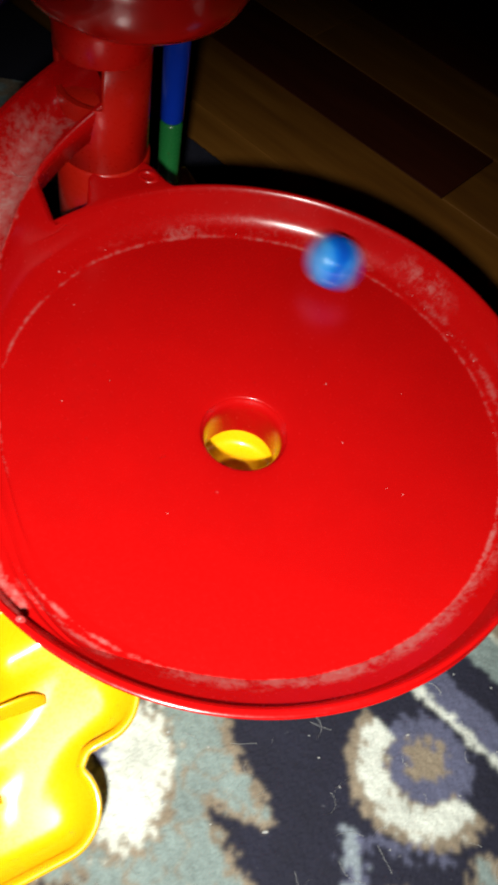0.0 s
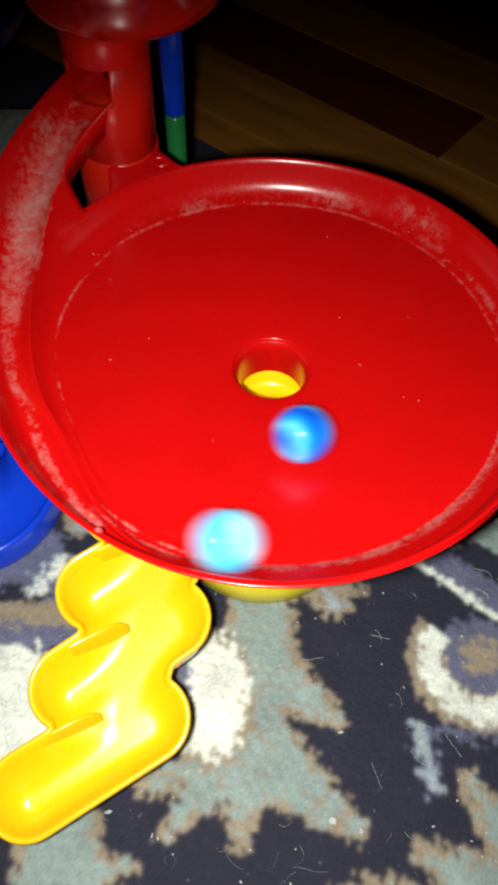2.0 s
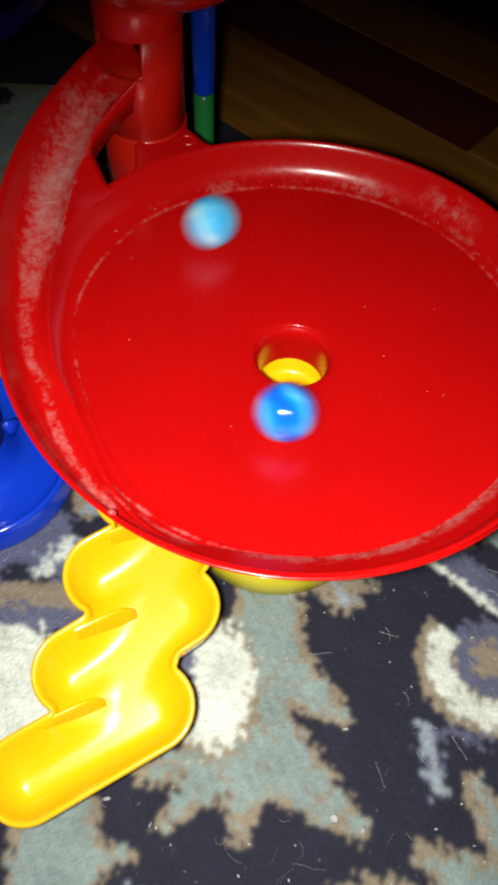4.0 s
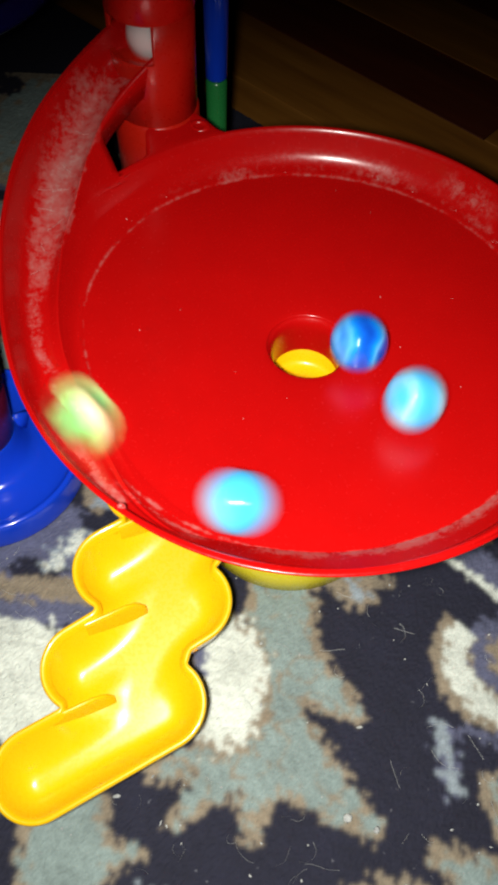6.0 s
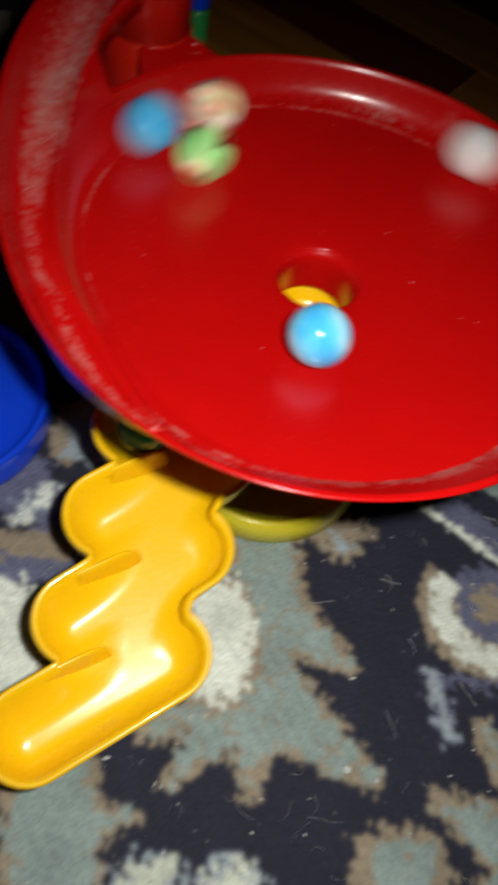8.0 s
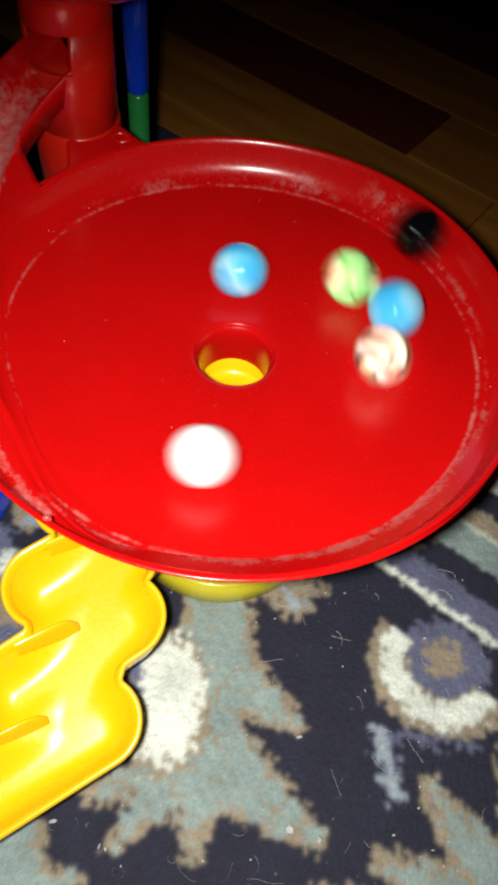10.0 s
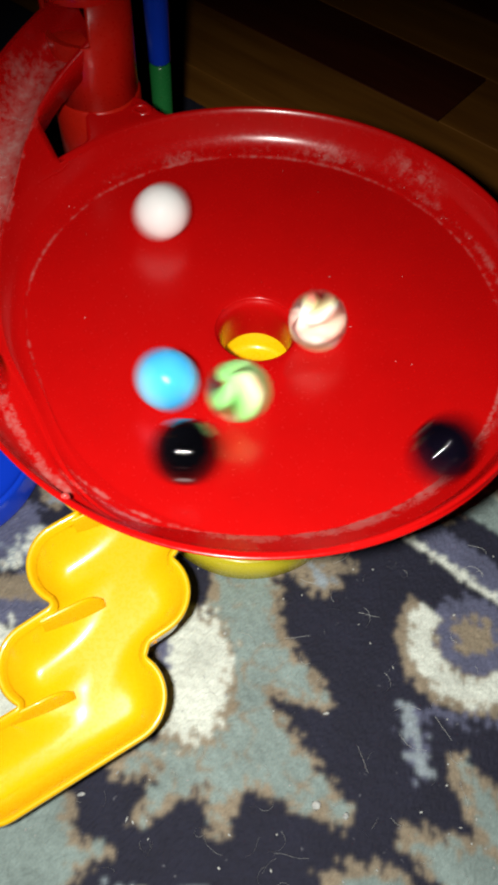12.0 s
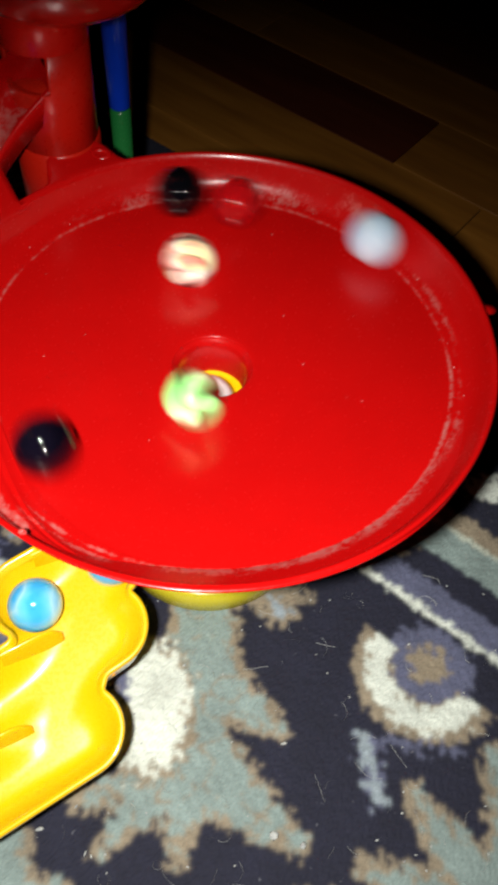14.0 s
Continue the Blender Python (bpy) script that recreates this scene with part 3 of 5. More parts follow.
    bmesh.ops.scale(bm, vec=(0.006, 0.004, 0.002), verts=bm.verts)
    bmesh.ops.bevel(bm, geom=bm.edges[:], offset=0.0006, segments=2, affect="EDGES")
    bmesh.ops.transform(bm, matrix=pose(0.0785, 0.012, 0.1030, 0, 0, 9), verts=bm.verts)
    part("lug", bm, RED, dish)
    return dish


red_dish()


# -- the yellow base and pipe under the dish -----------------------------------------------
def foot_profile(r, h):
    return [(0.012, 0.0025), (r - 0.006, 0.0025), (r - 0.0045, 0.006), (r - 0.0038, h), (r - 0.0025, h + 0.0006), (r - 0.0012, h), (r, 0.0012), (r - 0.001, 0.0), (0.012, 0.0)]


def yellow_base():
    base = thing("pipe_base", "pale yellow plastic base and pipe standing on the rug", "marble run")
    part("foot", lathe(foot_profile(0.0350, 0.0105), 96, True), YELLOW_PALE, base)
    part("pipe", tube(0.0135, 0.001, 0.0700), YELLOW_PALE, base)
    cup = lathe([(0.0, 0.0685), (0.0048, 0.0685), (0.0052, 0.0691), (0.0064, 0.0691), (0.0068, 0.0687), (0.0108, 0.0690), (0.0122, 0.0702), (0.0124, 0.0755), (0.0132, 0.0758), (0.0132, 0.0640), (0.0, 0.0640)], 64, True)
    part("catcher", cup, YELLOW, base)
    return base


yellow_base()


# -- the zigzag chute -------------------------------------------------------------------
# rows of the tray, in millimetres: left end, right end, half width
TRAY = [(-47.5, -24.0, -8.0, 1.0, 11.6), (-53.8, -49.5, -23.5, -31.5, 11.8), (-59.8, -77.3, -30.5, -58.0, 11.8), (-69.8, -105.5, -36.6, -86.0, 12.0)]
LINKS = [(-27, -6, -31.5, -26, 12), (-33.5, -35, -38, -54, 12), (-40, -63, -44.5, -82, 12)]
FILL = [(-46, -34, -20, -20, 5), (-53, -61.5, -27, -44, 5), (-60, -88.5, -36, -74, 4.5)]


def tray_rim(x, y):
    """Height of the tray's edge: it falls from the pipe to the free end."""
    return 0.0530 + (y + 20) / 1000 * 0.245


def seg(x, y, ax, ay, bx, by, r):
    return taper(x, y, ax, ay, bx, by, r, r)


def zigzag_chute():
    t = thing("zigzag_chute", "glossy yellow plastic zigzag marble chute plugged into the pipe", "marble run")

    def outline(x, y):
        return np.minimum.reduce([seg(x, y, *q) for q in TRAY + LINKS + FILL])

    def slope(x, y):
        e = 0.05
        gx, gy = outline(x + e, y) - outline(x - e, y), outline(x, y + e) - outline(x, y - e)
        n = np.hypot(gx, gy) + 1e-9
        return gx / n, gy / n

    # the bed: round-bottomed channels that run into one another
    step = 0.9
    X, Y = np.meshgrid(np.arange(-90, 12, step), np.arange(-124, 18, step))
    soft = 4.5
    blend = -soft * np.log(sum(np.exp(-seg(X, Y, *q) / soft) for q in TRAY + LINKS))
    depth = np.clip(-blend - 1.2, 0, 10.0) / 10.0
    Z = tray_rim(X, Y) - 0.0006 - 0.0105 * (1 - (1 - depth) ** 2.2)
    keep = outline(X, Y) < -0.3
    idx = -np.ones(X.shape, int)
    idx[keep] = np.arange(keep.sum())
    quads = np.stack([idx[:-1, :-1], idx[:-1, 1:], idx[1:, 1:], idx[1:, :-1]], -1).reshape(-1, 4)
    quads = quads[(quads >= 0).all(1)]
    me = bpy.data.meshes.new("bed")
    me.from_pydata(np.stack([X[keep] / 1000, Y[keep] / 1000, Z[keep]], -1).tolist(), [], quads.tolist())
    me.polygons.foreach_set("use_smooth", [True] * len(me.polygons))
    me.materials.append(YELLOW)
    bed = new("bed", me)
    bed.parent = t
    # the rim: a rolled edge with a skirt, swept round the outline
    x, y = -82.0, -105.5
    way = []
    for _ in range(1200):
        for _ in range(3):
            d = float(outline(np.array([x]), np.array([y]))[0])
            gx, gy = (float(v[0]) for v in slope(np.array([x]), np.array([y])))
            x, y = x - d * gx, y - d * gy
        way.append((x, y, gx, gy))
        if len(way) > 60 and math.hypot(x - way[0][0], y - way[0][1]) < 0.45:
            break
        x, y = x + 0.5 * gy, y - 0.5 * gx
    n = len(way)
    for _ in range(4):
        way = [tuple(0.25 * a + 0.5 * b + 0.25 * c for a, b, c in zip(way[k - 1], way[k], way[(k + 1) % n])) for k in range(n)]
    section = [(-2.4, -1.9), (-1.7, -0.7), (-1.1, 0.1), (-0.4, 0.35), (0.2, 0.1), (0.45, -0.6), (0.3, -1.6), (-0.7, -5.0), (-2.0, -10.5), (-2.6, -11.3), (-3.4, -11.5)]
    bm = bmesh.new()
    rings = []
    for x, y, gx, gy in way:
        z = tray_rim(x, y)
        rings.append([bm.verts.new(((x + gx * o) / 1000, (y + gy * o) / 1000, z + h / 1000)) for o, h in section])
    for k in range(n):
        a, b = rings[k], rings[(k + 1) % n]
        for i in range(len(section) - 1):
            bm.faces.new((a[i], b[i], b[i + 1], a[i + 1]))
    bmesh.ops.recalc_face_normals(bm, faces=bm.faces)
    part("rim", bm, YELLOW, t)
    # short walls between the rows
    for ax, ay, bx, by in ((-53.5, -37.5, -39.0, -29.5), (-60.5, -66.0, -45.8, -58.1), (-67.4, -91.3, -52.8, -83.6)):
        bm = bmesh.new()
        a, b = Vector((ax, ay, 0)), Vector((bx, by, 0))
        along = (b - a).normalized()
        side = Vector((-along.y, along.x, 0))
        rows = []
        for u, drop in ((0.0, 0.2), (0.45, 0.7), (0.75, 1.3), (0.90, 2.4), (1.0, 4.2), (1.12, 8.0)):
            c = a.lerp(b, u)
            top = tray_rim(c.x, c.y) * 1000 - drop
            rows.append([bm.verts.new(((c.x + side.x * o) / 1000, (c.y + side.y * o) / 1000, (top + h) / 1000)) for o, h in ((-1.3, -11.0), (-0.9, -1.6), (-0.6, -0.5), (-0.25, 0.0), (0.25, 0.0), (0.6, -0.5), (0.9, -1.6), (1.3, -11.0))])
        for p, q in zip(rows, rows[1:]):
            for k in range(7):
                bm.faces.new((p[k], q[k], q[k + 1], p[k + 1]))
        bm.faces.new(rows[-1])
        bmesh.ops.recalc_face_normals(bm, faces=bm.faces)
        part("divider", bm, YELLOW, t)
    part("spout", lathe([(0.0138, 0.0440), (0.0155, 0.0440), (0.0158, 0.0445), (0.0158, 0.0630), (0.0152, 0.0636), (0.0138, 0.0636)], 64, True), YELLOW, t)
    return t


zigzag_chute()



# -- the red tower behind the dish ---------------------------------------------------------
def red_tower():
    t = thing("red_tower", "upright red plastic pipe tower with a wide bowl", "marble run", -0.0492, 0.0828, 0)
    part("foot", lathe(foot_profile(0.0310, 0.0105), 96, True), RED_TOWER, t)
    part("lower_pipe", tube(0.0126, 0.001, 0.0960), RED_TOWER, t)
    part("collar", tube(0.0136, 0.0850, 0.1094, 0.0018, 64), RED_TOWER, t)
    # the upper pipe is open towards the ramp
    bm = bmesh.new()
    R1, R2 = 0.0130, 0.0114

    def strip(r, r2, z, z2, first, last):
        n = max(2, round((last - first) / 4))
        rows = []
        for k in range(n + 1):
            a = radians(first + (last - first) * k / n)
            rows.append([bm.verts.new((q * math.cos(a), q * math.sin(a), h)) for q, h in ((r, z), (r2, z2))])
        for p, q in zip(rows, rows[1:]):
            bm.faces.new((p[0], q[0], q[1], p[1]))

    lo, mouth, hi = 0.1035, 0.1300, 0.1440
    strip(R1, R1, lo, mouth, 186, 546)
    strip(R1, R1, mouth, hi, 277, 546)
    strip(R2, R2, mouth, lo, 186, 546)
    strip(R2, R2, hi, mouth, 277, 546)
    strip(R1, R2, mouth, mouth, 186, 277)
    strip(R1, R2, hi, hi, 277, 546)
    strip(R1, R2, lo, lo, 186, 546)
    for a in (186, 277):
        c, d = math.cos(radians(a)), math.sin(radians(a))
        bm.faces.new([bm.verts.new((r * c, r * d, z)) for r, z in ((R1, mouth), (R1, hi), (R2, hi), (R2, mouth))])
    bmesh.ops.remove_doubles(bm, verts=bm.verts, dist=1e-6)
    bmesh.ops.recalc_face_normals(bm, faces=bm.faces)
    part("upper_pipe", bm, RED_TOWER, t)
    part("inner_floor", lathe([(0.0, 0.1288), (0.0113, 0.1288), (0.0113, 0.1268), (0.0, 0.1268)], 48), RED_TOWER, t)
    part("socket", tube(0.0132, 0.1416, 0.1540, 0.0022, 64, 0.0004), RED_TOWER, t)
    bowl = [(r * 0.82 if r > 0.02 else r * 0.9, z + 0.0042) for r, z in ((0.0125, 0.1472), (0.0170, 0.1482), (0.0260, 0.1512), (0.0335, 0.1556), (0.0366, 0.1608), (0.0374, 0.1680), (0.0380, 0.1692), (0.0370, 0.1700), (0.0358, 0.1690), (0.0352, 0.1625), (0.0322, 0.1580), (0.0250, 0.1540), (0.0170, 0.1508), (0.0125, 0.1495))]
    part("bowl", lathe([(v.x, v.y) for v in spline([(r, z, 0) for r, z in bowl], 3)], 80, True), RED_BOWL, t, "dark red see-through bowl").location.x = 0.0075
    return t


red_tower()


# -- the blue tower --------------------------------------------------------------------------
def blue_tower():
    t = thing("blue_tower", "tower of stacked see-through pipes on a round blue plastic base", "marble run", -0.1130, 0.0125, 0)
    r = 0.0365
    foot = [(0.0125, 0.0225), (0.0135, 0.0215), (0.0150, 0.0140), (0.0180, 0.0095), (0.0240, 0.0080), (0.0315, 0.0085), (0.0335, 0.0105), (0.0345, 0.0125), (0.0356, 0.0126), (r, 0.0110), (r + 0.0004, 0.0015), (r - 0.0005, 0.0), (0.0125, 0.0)]
    part("foot", lathe([(v.x, v.y) for v in spline([(a, b, 0) for a, b in foot[:-1]], 3)] + [foot[-1]], 96, True), BLUE, t)
    for k in range(3):
        bm = bmesh.new()
        bmesh.ops.create_cube(bm, size=1)
        bmesh.ops.scale(bm, vec=(0.0024, 0.007, 0.012), verts=bm.verts)
        bmesh.ops.bevel(bm, geom=bm.edges[:], offset=0.0005, segments=2, affect="EDGES")
        bmesh.ops.transform(bm, matrix=pose(0, 0, 0, 0, 0, 10 + 120 * k) @ pose(0, -0.0150, 0.0130, 20), verts=bm.verts)
        part("fin", bm, BLUE, t)
    lean = pose(0, 0, 0.0225, 0, 3.0) @ pose(0, 0, -0.0225)
    part("purple_pipe", tube(0.0134, 0.0225, 0.0520, 0.0018, 64), PURPLE_TUBE, t, "purple see-through pipe").matrix_basis = lean
    part("red_pipe", tube(0.0138, 0.0490, 0.0950, 0.0018, 64, 0.0003), RED_TUBE, t, "dark red see-through pipe").matrix_basis = lean
    part("orange_pipe", tube(0.0108, 0.0880, 0.1180, 0.0018, 64), ORANGE_TUBE, t, "orange see-through pipe").matrix_basis = lean
    part("clear_pipe", tube(0.0118, 0.0955, 0.1370, 0.0016, 64, 0.0004), CLEAR_TUBE, t, "frosted clear pipe").matrix_basis = lean
    part("yellow_pipe", tube(0.0116, 0.1372, 0.1750, 0.0018, 64, 0.0006), YELLOW, t, "yellow pipe").matrix_basis = lean
    return t


blue_tower()


# -- the far tower with the blue bowl -----------------------------------------------------------
def bowl_tower():
    t = thing("bowl_tower", "orange plastic pipe tower topped by a dark blue bowl", "marble run", -0.1580, 0.1760, 0)
    part("foot", lathe(foot_profile(0.0130, 0.0060), 72, True), ORANGE, t)
    part("pipe", tube(0.0095, 0.001, 0.0900, 0.0018, 48, 0.0008), ORANGE, t)
    bowl = [(r * 1.46 if r > 0.02 else r, z + 0.004) for r, z in ((0.0100, 0.0845), (0.0240, 0.0865), (0.0375, 0.0910), (0.0445, 0.0965), (0.0460, 0.1060), (0.0450, 0.1066), (0.0436, 0.0980), (0.0360, 0.0925), (0.0230, 0.0885), (0.0100, 0.0868))]
    part("bowl", lathe([(v.x, v.y) for v in spline([(a, b, 0) for a, b in bowl], 3)], 80, True), BLUE_DARK, t, "dark blue bowl")
    return t


bowl_tower()


# -- the thin blue and green pole behind -------------------------------------------------------
def pole():
    t = thing("slim_pole", "slim blue and green plastic pole standing behind the dish", "toy pole", -0.0322, 0.1200, 0)
    part("green_pipe", lathe([(0.0, 0.0), (0.0026, 0.0), (0.0029, 0.002), (0.0038, 0.0935), (0.0030, 0.0945), (0.0, 0.0945)], 32), GREEN, t, "green plastic shaft")
    part("blue_pipe", lathe([(0.0, 0.0946), (0.0034, 0.0946), (0.0039, 0.0955), (0.0052, 0.1800), (0.0046, 0.1806), (0.0, 0.1806)], 32), BLUE, t, "blue plastic shaft")
    return t


pole()


# -- a small yellow cone standing on the rug behind -----------------------------------------------
def toy_cone():
    t = thing("toy_cone", "small yellow plastic cone standing on the rug behind the dish", "toy part", -0.0300, 0.1960, 0)
    part("shell", lathe([(0.0, 0.0150), (0.0012, 0.0146), (0.0024, 0.0130), (0.0100, 0.0012), (0.0102, 0.0), (0.0, 0.0)], 40), YELLOW_PALE, t)
    return t


toy_cone()


# -- dust specks on the dish --------------------------------------------------------------------
def dish_dust():
    m, nodes, links, b = material("pale_dust")
    n = noise_node(nodes, links, 900, 2)
    rr = ramp_node(nodes, [(0.3, (0.55, 0.30, 0.28)), (0.7, (0.85, 0.72, 0.68))])
    links.new(n.outputs["Fac"], rr.inputs["Fac"])
    links.new(rr.outputs["Color"], b.inputs["Base Color"])
    rng = random.Random(8)
    bm = bmesh.new()
    for i in range(46):
        a = rng.uniform(0, 6.283)
        r = rng.uniform(0.016, 0.064) if i < 14 else rng.gauss(0.0690, 0.0008)
        s = rng.uniform(0.00008, 0.00017)
        made = bmesh.ops.create_icosphere(bm, subdivisions=1, radius=s)["verts"]
        bmesh.ops.translate(bm, vec=(r * math.cos(a), r * math.sin(a), dish_floor(r) + s * 0.6 + max(0.0, r - 0.0674) * 0.45), verts=made)
    # hairs caught on the ramp
    strands = [((-0.0805, 0.0392), (-0.0720, 0.0399), 0.0012), ((-0.0804, 0.0343), (-0.0743, 0.0332), 0.0008), ((-0.0750, 0.0256), (-0.0701, 0.0334), 0.0012)]
    for i in range(6):
        a, u = rng.uniform(140, 172), rng.uniform(0.25, 0.5)
        ri, zi, zc, ro, zo = lerp_table(RAMP, a)
        r, g, half = ri + (ro - ri) * u, rng.uniform(0, 3.14), rng.uniform(0.001, 0.0025)
        x, y = r * math.cos(radians(a)), r * math.sin(radians(a))
        strands.append(((x - half * math.cos(g), y - half * math.sin(g)), (x + half * math.cos(g), y + half * math.sin(g)), 0.0005))
    for p, q, lift in strands:
        x, y = (p[0] + q[0]) / 2, (p[1] + q[1]) / 2
        zc = lerp_table(RAMP, math.degrees(math.atan2(y, x)) % 360)[2]
        at = Vector((x, y, zc + lift))
        along = Vector((q[0] - p[0], q[1] - p[1], 0))
        length = along.length
        along.normalize()
        side, bow = Vector((-along.y, along.x, 0)), rng.uniform(-0.0006, 0.0006)
        rows = []
        for k in range(6):
            u = k / 5 - 0.5
            c = at + along * (u * length) + side * (bow * (1 - 4 * u * u)) + Vector((0, 0, 0.0004 * abs(u) * 2))
            rows.append([bm.verts.new(c + (side * math.cos(g) + Vector((0, 0, 1)) * math.sin(g)) * 0.00006) for g in (0.5, 2.6, 4.7)])
        for p, q in zip(rows, rows[1:]):
            for k in range(3):
                bm.faces.new((p[k], q[k], q[(k + 1) % 3], p[(k + 1) % 3]))
    tagged(part("dust", bm, m), "pale dust specks and hairs on the red dish", "dust", "", "stuff")


dish_dust()


# -- the marbles ---------------------------------------------------------------------------------
def marble_material(name, colours, scale=60.0, clear=0.0, twist=2.5, rough=0.05, glow=0.0):
    """Glass with bands of colour that swirl through it."""
    m, nodes, links, b = material(name)
    tc = nodes.new("ShaderNodeTexCoord")
    warp = nodes.new("ShaderNodeTexNoise")
    warp.inputs["Scale"].default_value, warp.inputs["Detail"].default_value = scale * 1.4, 3
    links.new(tc.outputs["Object"], warp.inputs["Vector"])
    wave = nodes.new("ShaderNodeTexWave")
    wave.inputs["Scale"].default_value = scale * 0.35
    wave.inputs["Distortion"].default_value, wave.inputs["Detail"].default_value, wave.inputs["Detail Scale"].default_value = twist * 2, 3, 1.6
    links.new(tc.outputs["Object"], wave.inputs["Vector"])
    mix = nodes.new("ShaderNodeMath")
    mix.operation = "MULTIPLY_ADD"
    links.new(warp.outputs["Fac"], mix.inputs[0])
    mix.inputs[1].default_value = 0.5
    half = nodes.new("ShaderNodeMath")
    half.operation = "MULTIPLY"
    half.inputs[1].default_value = 0.55
    links.new(wave.outputs["Fac"], half.inputs[0])
    links.new(half.outputs[0], mix.inputs[2])
    r = ramp_node(nodes, [(0.15 + 0.7 * i / max(1, len(colours) - 1), c) for i, c in enumerate(colours)])
    links.new(mix.outputs[0], r.inputs["Fac"])
    links.new(r.outputs["Color"], b.inputs["Base Color"])
    b.inputs["Roughness"].default_value = rough
    b.inputs["IOR"].default_value = 1.5
    b.inputs["Transmission Weight"].default_value = clear
    b.inputs["Coat Weight"].default_value = 0.5
    b.inputs["Coat Roughness"].default_value = 0.03
    b.inputs["Subsurface Weight"].default_value = glow
    b.inputs["Subsurface Radius"].default_value = (1.0, 1.0, 1.0)
    b.inputs["Subsurface Scale"].default_value = 0.005
    return m


def marble(label, mat):
    bm = bmesh.new()
    bmesh.ops.create_uvsphere(bm, u_segments=40, v_segments=24, radius=0.008)
    return tagged(part("marble", bm, mat), label, "marble", "marbles rolling round the dish")


def clear_glass():
    m, nodes, links, b = material("clear_marble_glass")
    n = noise_node(nodes, links, 300, 2)
    r = ramp_node(nodes, [(0.3, (0.02,)), (0.8, (0.05,))])
    links.new(n.outputs["Fac"], r.inputs["Fac"])
    links.new(r.outputs["Color"], b.inputs["Roughness"])
    b.inputs["Base Color"].default_value = (0.97, 0.98, 0.96, 1)
    b.inputs["Transmission Weight"].default_value, b.inputs["IOR"].default_value = 1.0, 1.5
    return m


def swirl_marble(label, mat, turns, blades):
    """A clear ball round a core of twisted coloured blades."""
    ball = marble(label, CLEAR)
    ball.visible_shadow = False
    bm = bmesh.new()
    n = 14
    for b in range(blades):
        rows = []
        for k in range(n + 1):
            u = -1 + 2 * k / n
            reach = 0.0063 * math.sqrt(max(0.0, 1 - u * u)) + 0.0001
            a = 2 * math.pi * b / blades + turns * u * math.pi
            along, side = Vector((math.cos(a), math.sin(a), 0)), Vector((-math.sin(a), math.cos(a), 0))
            z = 0.0063 * u
            ring = []
            for f, w in ((0.0, 0.5), (0.5, 1.0), (0.9, 0.7), (1.0, 0.0), (0.9, -0.7), (0.5, -1.0), (0.0, -0.5)):
                ring.append(bm.verts.new(along * (reach * f) + side * (reach * 0.42 * w) + Vector((0, 0, z))))
            rows.append(ring)
        for p, q in zip(rows, rows[1:]):
            for k in range(7):
                k2 = (k + 1) % 7
                bm.faces.new((p[k], q[k], q[k2], p[k2]))
    bmesh.ops.recalc_face_normals(bm, faces=bm.faces)
    part("core", bm, mat, ball, "twisted coloured blades inside the glass")
    return ball


CLEAR = clear_glass()
COBALT = [(0.004, 0.04, 0.42), (0.006, 0.14, 0.76), (0.008, 0.30, 0.92), (0.10, 0.48, 0.95), (0.004, 0.09, 0.62)]
SKY = [(0.05, 0.44, 0.88), (0.07, 0.50, 0.92), (0.13, 0.60, 0.94), (0.20, 0.66, 0.95), (0.42, 0.77, 0.96), (0.08, 0.50, 0.92)]
cobalt = marble("cobalt blue glass marble with paler swirls", marble_material("cobalt_glass", COBALT))
sky = marble("sky blue glass marble with a white band", marble_material("sky_glass", SKY, 58, glow=0.4))
azure = marble("light blue glass marble with faint white streaks", marble_material("azure_glass", SKY[:3] + [(0.30, 0.66, 0.88)], 50))
green_swirl = swirl_marble("clear glass marble with green and cream swirls", marble_material("green_swirl_glass", [(0.20, 0.62, 0.16), (0.34, 0.74, 0.26), (0.42, 0.78, 0.30), (0.85, 0.80, 0.50), (0.70, 0.25, 0.14), (0.30, 0.68, 0.22)], 42), 0.35, 3)
white = marble("plain opaque white glass marble", marble_material("white_glass", [(0.86, 0.86, 0.84), (0.93, 0.93, 0.92)], 30, glow=0.6))
red_swirl = swirl_marble("clear glass marble with cream and coral swirls", marble_material("red_swirl_glass", [(0.90, 0.80, 0.62), (0.86, 0.40, 0.32), (0.90, 0.86, 0.78), (0.78, 0.76, 0.42), (0.82, 0.26, 0.20), (0.90, 0.82, 0.62)], 48), -0.4, 4)
black = marble("glossy black glass marble", marble_material("black_glass", [(0.001, 0.001, 0.0015), (0.003, 0.003, 0.005)], 40))
jet = marble("glossy black glass marble with a violet tinge", marble_material("jet_glass", [(0.0015, 0.001, 0.003), (0.004, 0.003, 0.008)], 40))
ruby = marble("see-through ruby red glass marble", marble_material("ruby_glass", [(0.70, 0.01, 0.02), (0.80, 0.02, 0.03)], 30, 0.75))
pearl = marble("milky pale blue glass marble", marble_material("pearl_glass", [(0.48, 0.68, 0.90), (0.70, 0.82, 0.94), (0.40, 0.60, 0.90)], 40, glow=0.5))


def rolled(rows):
    """Poses along a marble's way, in millimetres, turning as it rolls."""
    out, spin, last = [], 0.0, None
    for t, x, y, z in rows:
        if last is not None:
            spin += min(60.0, math.degrees(math.dist((x, y, z), last) / 8.0))
        last = (x, y, z)
        out.append((t, pose(x / 1000, y / 1000, z / 1000, spin, spin * 0.3, 20)))
    return out


